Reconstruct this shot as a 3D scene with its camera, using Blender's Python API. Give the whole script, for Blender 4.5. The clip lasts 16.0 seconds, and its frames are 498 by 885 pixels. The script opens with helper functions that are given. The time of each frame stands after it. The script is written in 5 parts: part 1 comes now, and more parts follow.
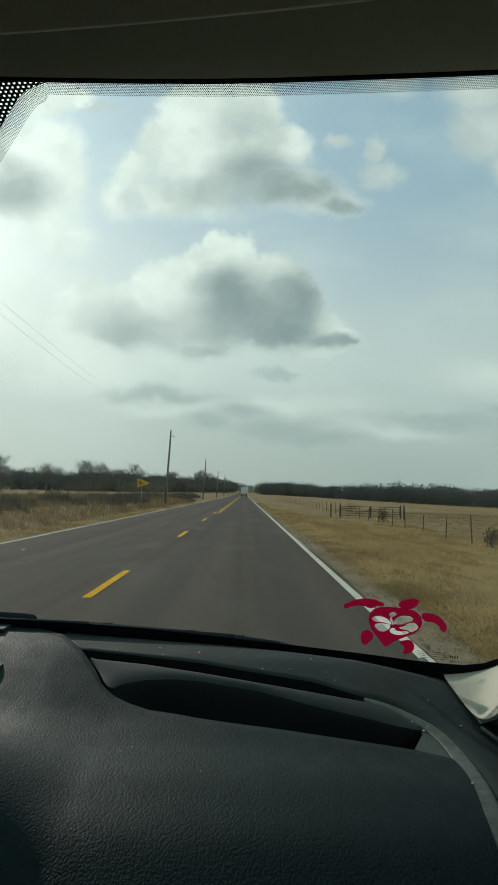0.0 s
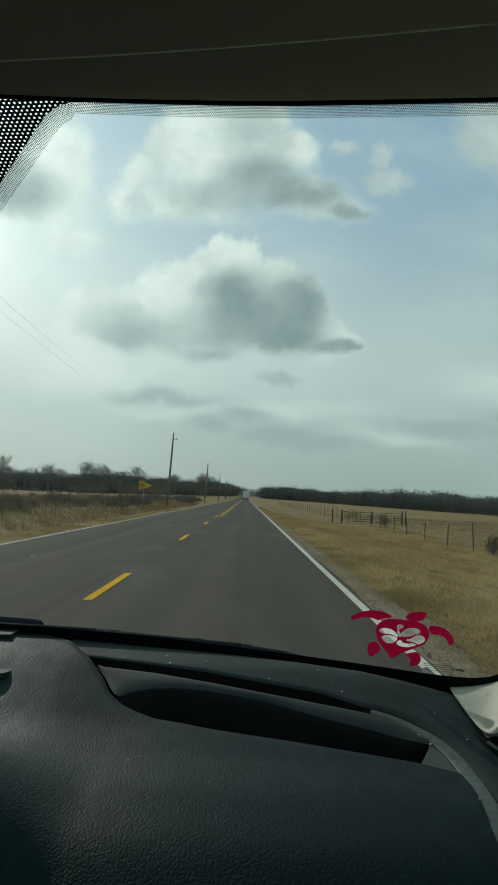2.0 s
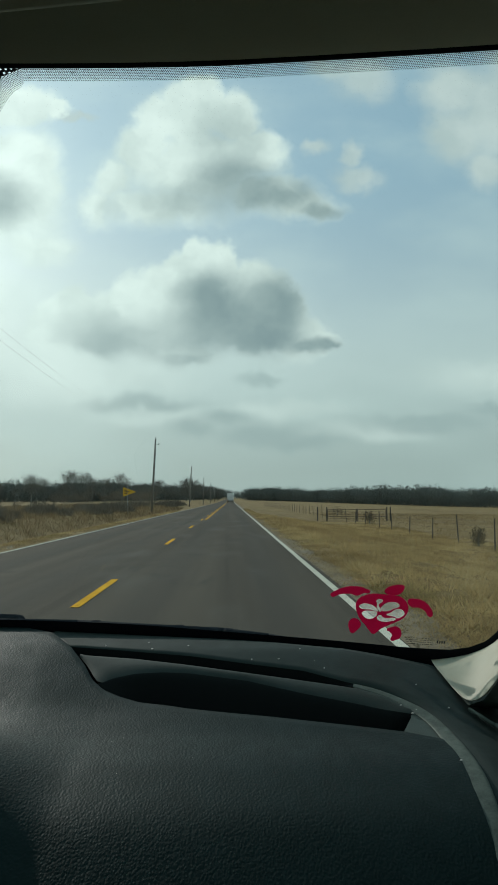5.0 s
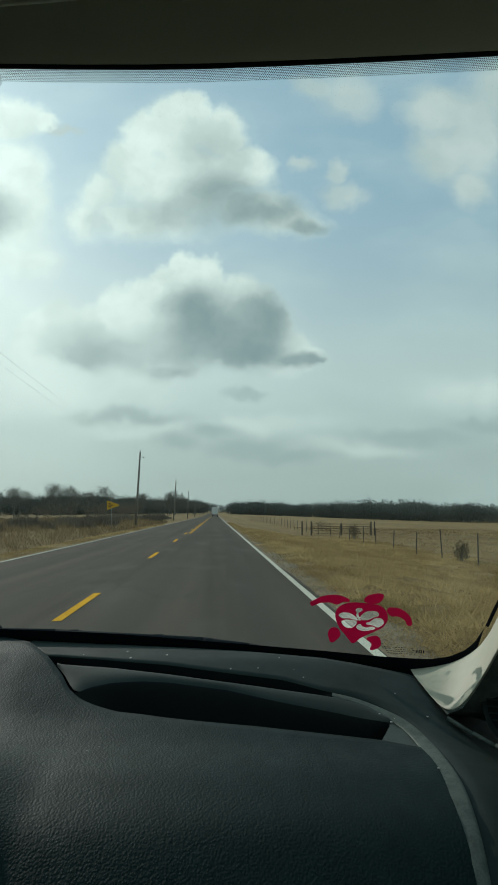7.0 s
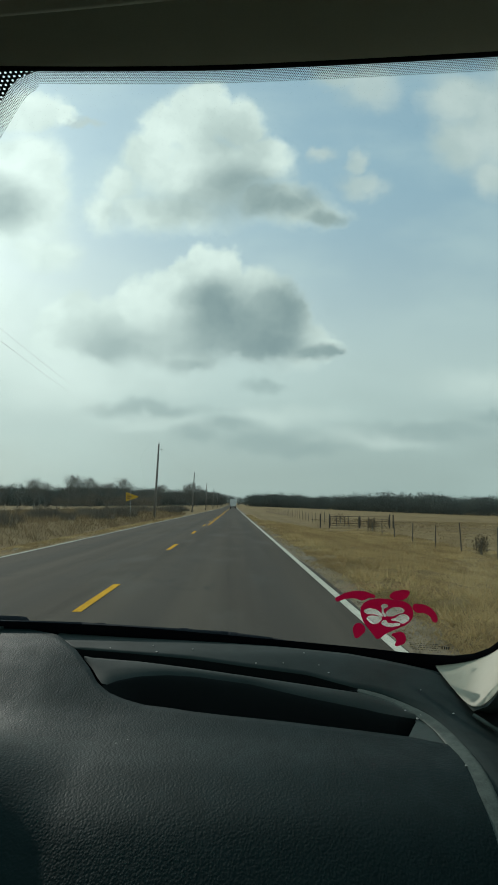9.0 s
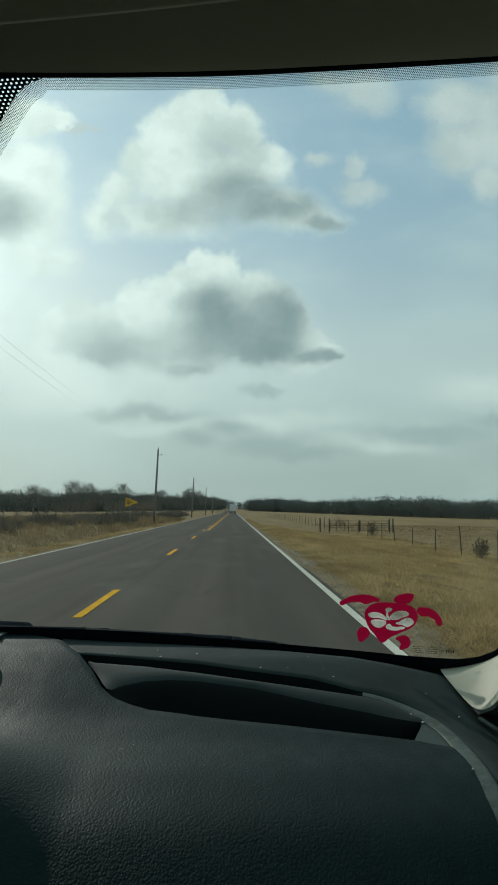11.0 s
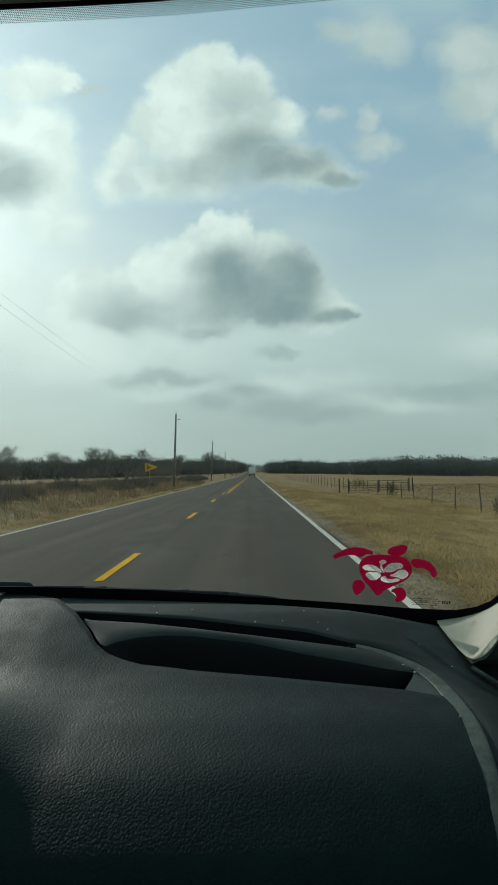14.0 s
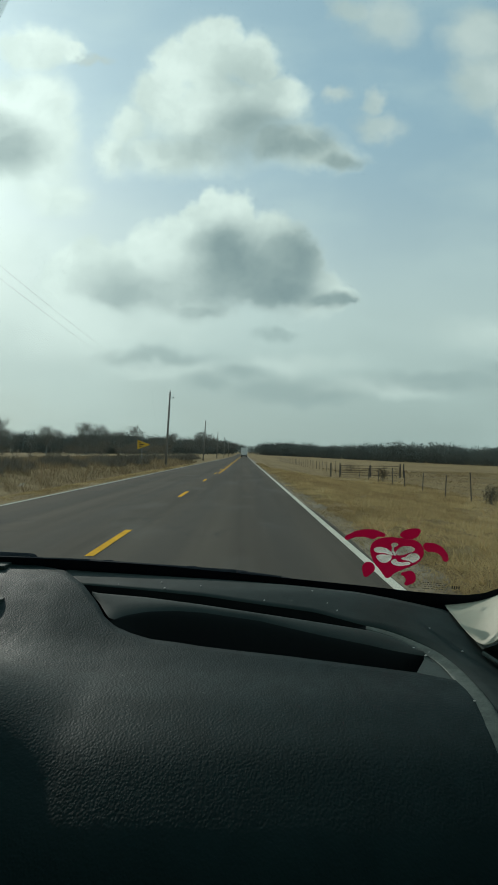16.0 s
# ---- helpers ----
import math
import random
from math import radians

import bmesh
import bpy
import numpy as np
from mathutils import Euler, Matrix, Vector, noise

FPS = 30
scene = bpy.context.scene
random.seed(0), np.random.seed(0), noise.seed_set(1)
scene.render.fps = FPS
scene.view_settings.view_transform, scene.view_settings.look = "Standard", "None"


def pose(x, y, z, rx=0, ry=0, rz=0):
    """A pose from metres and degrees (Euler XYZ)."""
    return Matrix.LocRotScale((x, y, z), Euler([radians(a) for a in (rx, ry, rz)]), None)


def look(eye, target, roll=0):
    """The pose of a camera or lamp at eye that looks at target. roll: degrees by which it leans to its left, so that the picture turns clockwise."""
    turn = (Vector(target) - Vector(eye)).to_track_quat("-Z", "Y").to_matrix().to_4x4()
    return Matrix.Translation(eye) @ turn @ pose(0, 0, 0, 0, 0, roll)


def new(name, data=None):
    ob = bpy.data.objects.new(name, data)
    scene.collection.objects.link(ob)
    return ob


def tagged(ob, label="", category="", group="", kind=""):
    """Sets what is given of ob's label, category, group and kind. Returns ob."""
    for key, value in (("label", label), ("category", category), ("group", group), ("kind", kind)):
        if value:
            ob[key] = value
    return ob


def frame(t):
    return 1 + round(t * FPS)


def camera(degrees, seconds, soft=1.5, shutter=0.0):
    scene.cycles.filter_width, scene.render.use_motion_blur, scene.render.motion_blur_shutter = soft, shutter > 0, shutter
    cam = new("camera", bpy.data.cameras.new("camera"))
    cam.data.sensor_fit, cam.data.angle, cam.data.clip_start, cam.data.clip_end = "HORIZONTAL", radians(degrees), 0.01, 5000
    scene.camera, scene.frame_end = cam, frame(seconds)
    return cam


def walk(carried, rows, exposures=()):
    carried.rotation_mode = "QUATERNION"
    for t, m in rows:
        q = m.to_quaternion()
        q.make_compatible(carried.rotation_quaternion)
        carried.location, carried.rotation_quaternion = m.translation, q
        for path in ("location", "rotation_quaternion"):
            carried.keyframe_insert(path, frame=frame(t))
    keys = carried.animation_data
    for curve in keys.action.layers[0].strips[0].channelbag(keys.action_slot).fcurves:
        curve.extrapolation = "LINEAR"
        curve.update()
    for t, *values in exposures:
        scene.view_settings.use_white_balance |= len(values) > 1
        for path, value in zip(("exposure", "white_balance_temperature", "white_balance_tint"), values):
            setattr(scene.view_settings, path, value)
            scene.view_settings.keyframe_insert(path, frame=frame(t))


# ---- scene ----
cam = camera(37.0, 16.0, soft=1.7)
# seconds, place in the car (x right, y ahead, z over the road), turn; the phone is held in the passenger's hand
ROWS = [
    (0.0, 0.0103, 0.0026, 1.2804, 93.69, -1.61, -0.18),
    (0.5, 0.0072, -0.0000, 1.2834, 93.83, -0.67, 0.07),
    (1.0, 0.0011, 0.0008, 1.2826, 93.86, -1.71, 0.34),
    (1.5, 0.0032, 0.0015, 1.2740, 94.34, -2.18, 0.00),
    (2.0, 0.0008, -0.0014, 1.2875, 93.99, -2.46, -0.05),
    (2.5, 0.0116, 0.0052, 1.2704, 93.95, -1.53, 0.18),
    (3.0, 0.0087, 0.0015, 1.2856, 93.90, -1.04, 0.89),
    (3.5, 0.0134, 0.0146, 1.2591, 92.01, -0.17, -0.11),
    (4.0, 0.0088, 0.0064, 1.2634, 92.87, -0.22, -0.62),
    (6.5, 0.0186, -0.0050, 1.2620, 94.86, 0.23, -2.20),
    (7.0, 0.0177, -0.0019, 1.2562, 95.24, -0.32, -2.41),
    (7.5, 0.0166, -0.0002, 1.2494, 95.11, -0.75, -2.07),
    (8.0, 0.0053, 0.0058, 1.2540, 94.56, -1.30, -1.22),
    (8.5, 0.0134, -0.0036, 1.2670, 93.98, -0.04, -0.84),
    (9.0, 0.0086, -0.0042, 1.2604, 94.63, -0.58, -1.02),
    (9.5, 0.0028, -0.0044, 1.2651, 94.20, -0.83, -1.30),
    (10.0, 0.0040, -0.0034, 1.2571, 94.43, -0.56, -1.34),
    (12.5, 0.0029, -0.0097, 1.2644, 95.35, -0.24, -0.76),
    (13.0, 0.0249, -0.0106, 1.2542, 94.91, -0.36, -0.71),
    (13.5, 0.0326, 0.0021, 1.2518, 92.83, 0.26, 0.12),
    (14.0, 0.0376, 0.0063, 1.2505, 92.14, 1.02, 0.43),
    (14.5, 0.0185, 0.0088, 1.2514, 91.04, -0.39, -0.13),
    (15.0, 0.0229, 0.0107, 1.2514, 90.75, 0.00, -0.33),
    (15.5, 0.0133, 0.0135, 1.2524, 90.34, -0.95, -0.32),
    (16.0, 0.0112, 0.0162, 1.2462, 90.68, -1.02, -0.18),
]
walk(cam, [(r[0], pose(*r[1:])) for r in ROWS],
     [(0.0, 0.02, 6600, 10), (1.0, -0.02, 6500, 10), (2.0, -0.10, 6380, 9), (3.0, -0.16, 6280, 8), (4.2, -0.08, 6280, 8), (6.5, -0.03, 6300, 8), (16.0, -0.05, 6320, 8)])

# ---------------------------------------------------------------- light
SUN_AZ, SUN_EL = radians(-30), radians(22)      # azimuth from straight ahead, clockwise positive
SUN_DIR = Vector((math.sin(SUN_AZ) * math.cos(SUN_EL), math.cos(SUN_AZ) * math.cos(SUN_EL), math.sin(SUN_EL)))
sun = new("sun", bpy.data.lights.new("sun", "SUN"))
sun.data.energy, sun.data.angle, sun.data.color = 2.0, radians(1.2), (1.0, 0.95, 0.84)
sun.matrix_world = look(SUN_DIR * 50, (0, 0, 0))


class Nodes:
    """A short way to write node trees."""

    def __init__(self, tree):
        self.tree = tree
        tree.nodes.clear()

    def add(self, kind, ins=None, **props):
        n = self.tree.nodes.new(kind)
        if kind == "ShaderNodeTexNoise":
            n.normalize = True
        if "operation" in props:
            n.operation = props["operation"]
        if "interpolation_type" in props:
            n.interpolation_type = props["interpolation_type"]
        if "data_type" in props:
            n.data_type, n.blend_type = props["data_type"], props["blend_type"]
        if "feature" in props:
            n.feature = props["feature"]
        if "sky_type" in props:
            n.sky_type, n.sun_disc = props["sky_type"], props["sun_disc"]
            n.sun_elevation, n.sun_rotation = props["sun_elevation"], props["sun_rotation"]
            n.air_density, n.dust_density, n.ozone_density = props["air_density"], props["dust_density"], props["ozone_density"]
        for k, v in (ins or {}).items():
            if isinstance(v, bpy.types.NodeSocket):
                self.tree.links.new(v, n.inputs[k])
            else:
                n.inputs[k].default_value = v
        return n

    def m(self, op, a, b=0.0, c=0.0, clamp=False):
        n = self.add("ShaderNodeMath", {0: a, 1: b, 2: c}, operation=op)
        n.use_clamp = clamp
        return n.outputs[0]

    def vec(self, op, a, b=(0, 0, 0), c=(0, 0, 0), out=0):
        n = self.add("ShaderNodeVectorMath", {0: a, 1: b}, operation=op)
        if op == "MULTIPLY_ADD":
            if isinstance(c, bpy.types.NodeSocket):
                self.tree.links.new(c, n.inputs[2])
            else:
                n.inputs[2].default_value = c
        return n.outputs[out]

    def mix(self, f, a, b, blend="MIX"):
        n = self.add("ShaderNodeMix", data_type="RGBA", blend_type=blend)
        for i, v in ((0, f), (6, a), (7, b)):
            if isinstance(v, bpy.types.NodeSocket):
                self.tree.links.new(v, n.inputs[i])
            else:
                n.inputs[i].default_value = v if i == 0 else (*v[:3], 1)
        return n.outputs[2]

    def ramp(self, f, lo, hi, a=0.0, b=1.0, smooth=True):
        n = self.add("ShaderNodeMapRange", {0: f, 1: lo, 2: hi, 3: a, 4: b},
                     interpolation_type="SMOOTHSTEP" if smooth else "LINEAR")
        return n.outputs[0]


def build_sky():
    world = bpy.data.worlds.new("world")
    scene.world = world
    world.use_nodes = True
    n = Nodes(world.node_tree)
    way = n.add("ShaderNodeTexCoord").outputs["Generated"]
    xyz = n.add("ShaderNodeSeparateXYZ", {0: way}).outputs
    sky = n.add("ShaderNodeTexSky", {0: way}, sky_type="NISHITA", sun_disc=False, sun_elevation=SUN_EL,
                sun_rotation=SUN_AZ, air_density=1.0, dust_density=1.5, ozone_density=2.0).outputs[0]
    # flat chart of the sky ahead: right and up over forward
    ahead = n.m("MAXIMUM", xyz[1], 0.06)
    u, v = n.m("DIVIDE", xyz[0], ahead), n.m("DIVIDE", xyz[2], ahead)
    chart = n.add("ShaderNodeCombineXYZ", {0: u, 1: v, 2: 0.0}).outputs[0]
    wob, wob2, wob3 = (n.add("ShaderNodeTexNoise", {"Vector": chart, "Scale": k, "Detail": d, "Roughness": 0.60}).outputs["Color"] for k, d in ((9.0, 3.0), (24.0, 3.0), (60.0, 4.0)))

    def field(puffs, soft, at):
        d = None
        for cx, cy, rx, ry in puffs:
            e = n.vec("LENGTH", n.vec("MULTIPLY_ADD", at, (1 / rx, 1 / ry, 0), (-cx / rx, -cy / ry, 0)), out=1)
            d = e if d is None else n.add("ShaderNodeMath", {0: d, 1: e, 2: soft}, operation="SMOOTH_MIN").outputs[0]
        return d

    lower = [(-.250, .232, .029, .037), (-.217, .246, .034, .040), (-.175, .237, .042, .042), (-.133, .254, .038, .049), (-.098, .272, .036, .047), (-.075, .304, .023, .034), (-.052, .320, .025, .034), (-.020, .319, .028, .032), (-.036, .324, .026, .032),
             (-.045, .257, .078, .064), (.026, .273, .054, .053), (.056, .245, .049, .051), (.078, .222, .046, .033), (.106, .211, .036, .017), (.128, .209, .018, .007), (-.144, .218, .104, .033), (-.079, .196, .050, .020), (-.232, .226, .050, .032), (.028, .222, .070, .028)]
    upper = [(-.186, .401, .022, .027), (-.166, .434, .028, .030), (-.128, .479, .036, .048), (-.110, .519, .030, .034), (-.063, .528, .048, .048), (-.045, .554, .031, .030), (.0, .527, .033, .038), (.031, .475, .044, .036),
             (-.048, .449, .094, .056), (-.101, .400, .090, .027), (.047, .414, .063, .027), (.088, .403, .044, .021), (.116, .396, .036, .014)]
    left = [(-.307, .462, .066, .048), (-.327, .393, .086, .056), (-.268, .420, .034, .070), (-.296, .537, .052, .028), (-.244, .535, .020, .013), (-.270, .343, .048, .024), (-.45, .42, .10, .10)]
    bits = [(.115, .484, .016, .013), (.175, .442, .033, .020), (.163, .474, .013, .017), (.182, .589, .044, .034), (.134, .594, .027, .017), (-.221, .524, .022, .008)]
    side = [(.312, .568, .052, .038), (.316, .506, .044, .041), (.363, .540, .047, .074), (.356, .457, .031, .028), (.400, .603, .050, .050)]
    low = [(-.123, .124, .066, .010), (-.056, .092, .025, .012), (.039, .158, .025, .009), (-.011, .105, .030, .010), (.041, .083, .058, .013), (.087, .074, .055, .009), (.257, .100, .086, .011), (.362, .116, .047, .009)]
    bright = [(-.150, .162, .086, .023), (-.104, .150, .050, .008), (-.225, .161, .102, .047), (-.111, .105, .063, .009), (.071, .117, .063, .011), (.194, .089, .063, .011), (.344, .160, .078, .023), (-.33, .27, .07, .03)]
    # three sizes of billow bend the outlines
    centred = [n.vec("SUBTRACT", w, (0.5, 0.5, 0.5)) for w in (wob, wob2, wob3)]
    calm = n.vec("MULTIPLY_ADD", centred[0], (0.036, 0.032, 0), chart)
    billow = n.vec("MULTIPLY_ADD", centred[1], (0.034, 0.030, 0), calm)
    billow = n.vec("MULTIPLY", n.vec("MULTIPLY_ADD", centred[2], (0.013, 0.012, 0), billow), (1, 1, 0))
    calm = n.vec("MULTIPLY", n.vec("MULTIPLY_ADD", centred[1], (0.020, 0.018, 0), calm), (1, 1, 0))
    d_low, d_up, d_left = field(lower, 0.16, billow), field(upper, 0.18, billow), field(left, 0.30, billow)

    def puffy(d, v0, v1, firm, loose):
        """Firm above, melting away below."""
        half = n.ramp(v, v0, v1, loose, firm)
        return n.ramp(d, n.m("ADD", half, 1.0), n.m("SUBTRACT", 1.0, half))

    thick_low, thick_up, thick_left = puffy(d_low, 0.190, 0.245, 0.20, 0.36), puffy(d_up, 0.40, 0.50, 0.26, 0.60), puffy(d_left, 0.30, 0.50, 0.34, 0.60)
    halo = n.ramp(n.m("MINIMUM", d_low, n.m("MINIMUM", d_up, d_left)), 1.75, 0.90, 0, 0.16)
    # hollows between the billows, seen against the sun
    lump = n.add("ShaderNodeTexNoise", {"Vector": billow, "Scale": 13.0, "Detail": 2.5, "Roughness": 0.5}).outputs[0]
    lump2 = n.add("ShaderNodeTexNoise", {"Vector": n.vec("ADD", billow, (-.014, .013, 0)), "Scale": 13.0, "Detail": 2.5, "Roughness": 0.5}).outputs[0]
    hollow = n.m("MULTIPLY", n.m("SUBTRACT", lump2, lump), 1.5)

    def shaded(cloud, spots, toward_sun, depth, lee=(9.0, 9.5)):
        """Grey where the spots lie, but for the rim that faces the sun."""
        rim = n.ramp(field(cloud, 0.35, n.vec("ADD", calm, (*toward_sun, 0))), 1.15, 0.60)
        rim = n.m("MAXIMUM", rim, n.ramp(u, *lee))
        left_over = 1.0
        for group, reach, share in spots:
            one = n.ramp(field(group, 0.5, calm), reach, 0.25, 0, share)
            left_over = n.m("MULTIPLY", left_over, n.m("SUBTRACT", 1.0, one))
        grey_share = n.m("MULTIPLY", n.m("SUBTRACT", 1.0, left_over), n.m("MULTIPLY_ADD", rim, 0.85, 0.15))
        return n.m("ADD", grey_share, n.m("MULTIPLY", hollow, depth), clamp=True)

    mass_low = [(-.212, .236, .056, .046), (-.135, .246, .062, .056), (-.060, .265, .075, .072), (-.034, .312, .044, .044), (.030, .262, .062, .062), (.085, .220, .052, .034), (-.110, .206, .125, .032), (.028, .220, .080, .036)]
    mass_up = [(cx, cy, 1.2 * rx, 1.2 * ry) for cx, cy, rx, ry in upper[::2]]
    shade_low = shaded(mass_low, [([(.023, .237, .067, .056), (.040, .217, .066, .027), (.098, .207, .034, .013), (.126, .207, .030, .012), (-.030, .258, .050, .055), (.058, .258, .052, .056)], 1.55, 0.88),
                               ([(-.132, .215, .102, .028), (-.117, .207, .055, .016), (-.075, .186, .038, .014), (-.178, .204, .040, .015)], 1.9, 0.54)], (-.022, .012), 0.16, (.02, .08))
    shade_up = shaded(mass_up, [([(.051, .417, .072, .027), (.114, .394, .038, .014), (.138, .392, .030, .012), (.007, .434, .063, .027)], 1.7, 0.80),
                              ([(-.109, .395, .055, .017), (-.047, .400, .078, .020)], 1.9, 0.42), ([(-.009, .490, .047, .039)], 2.0, 0.26)], (-.014, .018), 0.28, (.05, .10))
    shade_left = shaded(left, [([(-.332, .402, .056, .034), (-.362, .430, .046, .031)], 1.6, 0.62)], (-.010, .012), 0.2)
    thin = n.ramp(field(bits, 0.25, billow), 1.5, 0.35, 0, 0.75)
    broad = n.ramp(field(side, 0.4, billow), 1.45, 0.45, 0, 0.85)
    pale = n.ramp(field(bright, 0.3, billow), 1.8, 0.2, 0, 0.52)
    grey = n.ramp(field(low, 0.2, billow), 1.7, 0.3, 0, 0.50)
    # low cloud over the rest of the sky
    rest = n.add("ShaderNodeTexNoise", {"Vector": way, "Scale": 3.0, "Detail": 8.0, "Roughness": 0.55}).outputs[0]
    out_of_view = n.ramp(n.vec("LENGTH", n.vec("MULTIPLY", chart, (1.0, 0.85, 0)), out=1), 0.62, 0.95)
    other = n.m("MULTIPLY", n.ramp(rest, 0.48, 0.62, 0, 0.85), n.m("MULTIPLY", out_of_view, n.ramp(xyz[2], 0.08, 0.22)))
    mottle = n.add("ShaderNodeTexNoise", {"Vector": billow, "Scale": 11.0, "Detail": 4.0, "Roughness": 0.5}).outputs[0]
    veil = n.add("ShaderNodeTexNoise", {"Vector": n.vec("MULTIPLY", chart, (1, 2.2, 1)), "Scale": 4.0, "Detail": 6.0, "Roughness": 0.5}).outputs[0]
    streaks = n.add("ShaderNodeTexNoise", {"Vector": n.vec("MULTIPLY", calm, (1, 2.0, 1)), "Scale": 8.0, "Detail": 4.0, "Roughness": 0.55}).outputs[0]
    # glow of the veiled sun, haze towards the horizon
    toward = n.m("MAXIMUM", n.vec("DOT_PRODUCT", way, tuple(SUN_DIR), out=1), 0.0)
    wide, close = n.m("POWER", toward, 9.0), n.m("POWER", toward, 60.0)
    blue = n.vec("SCALE", sky)
    blue.node.inputs[3].default_value = 0.07
    haze = n.mix(n.ramp(xyz[2], 0.0, 0.20), (0.375, 0.470, 0.440), (0.53, 0.65, 0.615))
    clear = n.mix(n.ramp(xyz[2], 0.10, 0.50, 0.95, 0.30), blue, haze)
    clear = n.mix(n.ramp(xyz[2], 0.16, 0.44, 0.06, 0.72), clear, (0.29, 0.475, 0.58))
    clear = n.mix(n.ramp(veil, 0.42, 0.72, 0, 0.30), clear, (0.60, 0.74, 0.70))
    clear = n.mix(n.m("MULTIPLY", n.ramp(streaks, 0.46, 0.68, 0, 0.20), n.ramp(xyz[2], 0.24, 0.10)), clear, (0.34, 0.435, 0.42))
    glow = n.m("MULTIPLY_ADD", close, 0.42, n.m("MULTIPLY", wide, 0.24))
    clear = n.mix(1.0, clear, n.mix(glow, (0, 0, 0), (0.90, 1.0, 0.94)), "ADD")
    lit = n.mix(n.ramp(mottle, 0.30, 0.68), (0.56, 0.67, 0.63), (0.76, 0.875, 0.815))
    lit = n.mix(1.0, lit, n.mix(glow, (0, 0, 0), (0.84, 0.9, 0.84)), "ADD")
    dark = n.mix(n.ramp(mottle, 0.3, 0.7), (0.205, 0.295, 0.310), (0.275, 0.370, 0.372))
    side_lit = n.mix(n.ramp(mottle, 0.3, 0.7), (0.50, 0.60, 0.575), (0.62, 0.71, 0.67))
    c = n.mix(thin, clear, side_lit)
    c = n.mix(broad, c, side_lit)
    c = n.mix(pale, c, lit)
    c = n.mix(grey, c, (0.31, 0.41, 0.405))
    c = n.mix(other, c, lit)
    c = n.mix(halo, c, n.mix(0.5, lit, clear))
    c = n.mix(thick_left, c, n.mix(shade_left, lit, dark))
    c = n.mix(thick_up, c, n.mix(shade_up, lit, dark))
    c = n.mix(thick_low, c, n.mix(shade_low, lit, dark))
    bg = n.add("ShaderNodeBackground", {"Color": c, "Strength": 1.0})
    n.tree.links.new(bg.outputs[0], n.add("ShaderNodeOutputWorld").inputs[0])


build_sky()

# ---------------------------------------------------------------- materials
def surface(name, a, b, rough=0.7, scale=8.0, fine=80.0, bump=0.3, depth=0.002, metal=0.0, stretch=(1, 1, 1), spec=0.5, per_piece=0.0, grain=None, patches=(), tint=(1, 1, 1)):
    """Two colours mixed at two scales, with fine relief."""
    mt = bpy.data.materials.new(name)
    mt.use_nodes = True
    n = Nodes(mt.node_tree)
    co = n.vec("MULTIPLY", n.add("ShaderNodeTexCoord").outputs["Object"], stretch)
    big = n.add("ShaderNodeTexNoise", {"Vector": co, "Scale": scale, "Detail": 5.0, "Roughness": 0.6}).outputs[0]
    small = n.add("ShaderNodeTexNoise", {"Vector": co, "Scale": fine, "Detail": 4.0, "Roughness": 0.6}).outputs[0]
    f = n.m("ADD", n.m("MULTIPLY", n.ramp(big, 0.3, 0.7), 0.6), n.m("MULTIPLY", n.ramp(small, 0.3, 0.7), 0.4))
    col = n.mix(f, a, b)
    for k, (size, low, high, share, tone) in enumerate(patches):
        spot = n.add("ShaderNodeTexNoise", {"Vector": n.vec("ADD", co, (37.0 * k, 11.0 * k, 0)), "Scale": size, "Detail": 6.0, "Roughness": 0.65}).outputs[0]
        col = n.mix(n.ramp(spot, low, high, 0, share), col, tone)
    if per_piece:
        rnd = n.add("ShaderNodeObjectInfo").outputs["Random"]
        col = n.mix(n.ramp(rnd, 0, 1, 0, per_piece, False), col, tuple(0.45 * k for k in a))
    height = small
    if grain:
        vor = n.add("ShaderNodeTexVoronoi", {"Vector": co, "Scale": grain, "Randomness": 1.0}, feature="SMOOTH_F1").outputs[0]
        height = n.m("MULTIPLY_ADD", vor, -1.0, n.m("MULTIPLY", small, 0.3))
    bmp = n.add("ShaderNodeBump", {"Height": height, "Strength": bump, "Distance": depth}).outputs[0]
    bs = n.add("ShaderNodeBsdfPrincipled", {"Base Color": col, "Roughness": n.ramp(big, 0.2, 0.8, max(rough - 0.07, 0.02), min(rough + 0.07, 1)), "Metallic": metal, "Normal": bmp, "Specular IOR Level": spec, "Specular Tint": (*tint, 1)})
    n.tree.links.new(bs.outputs[0], n.add("ShaderNodeOutputMaterial").inputs[0])
    return mt


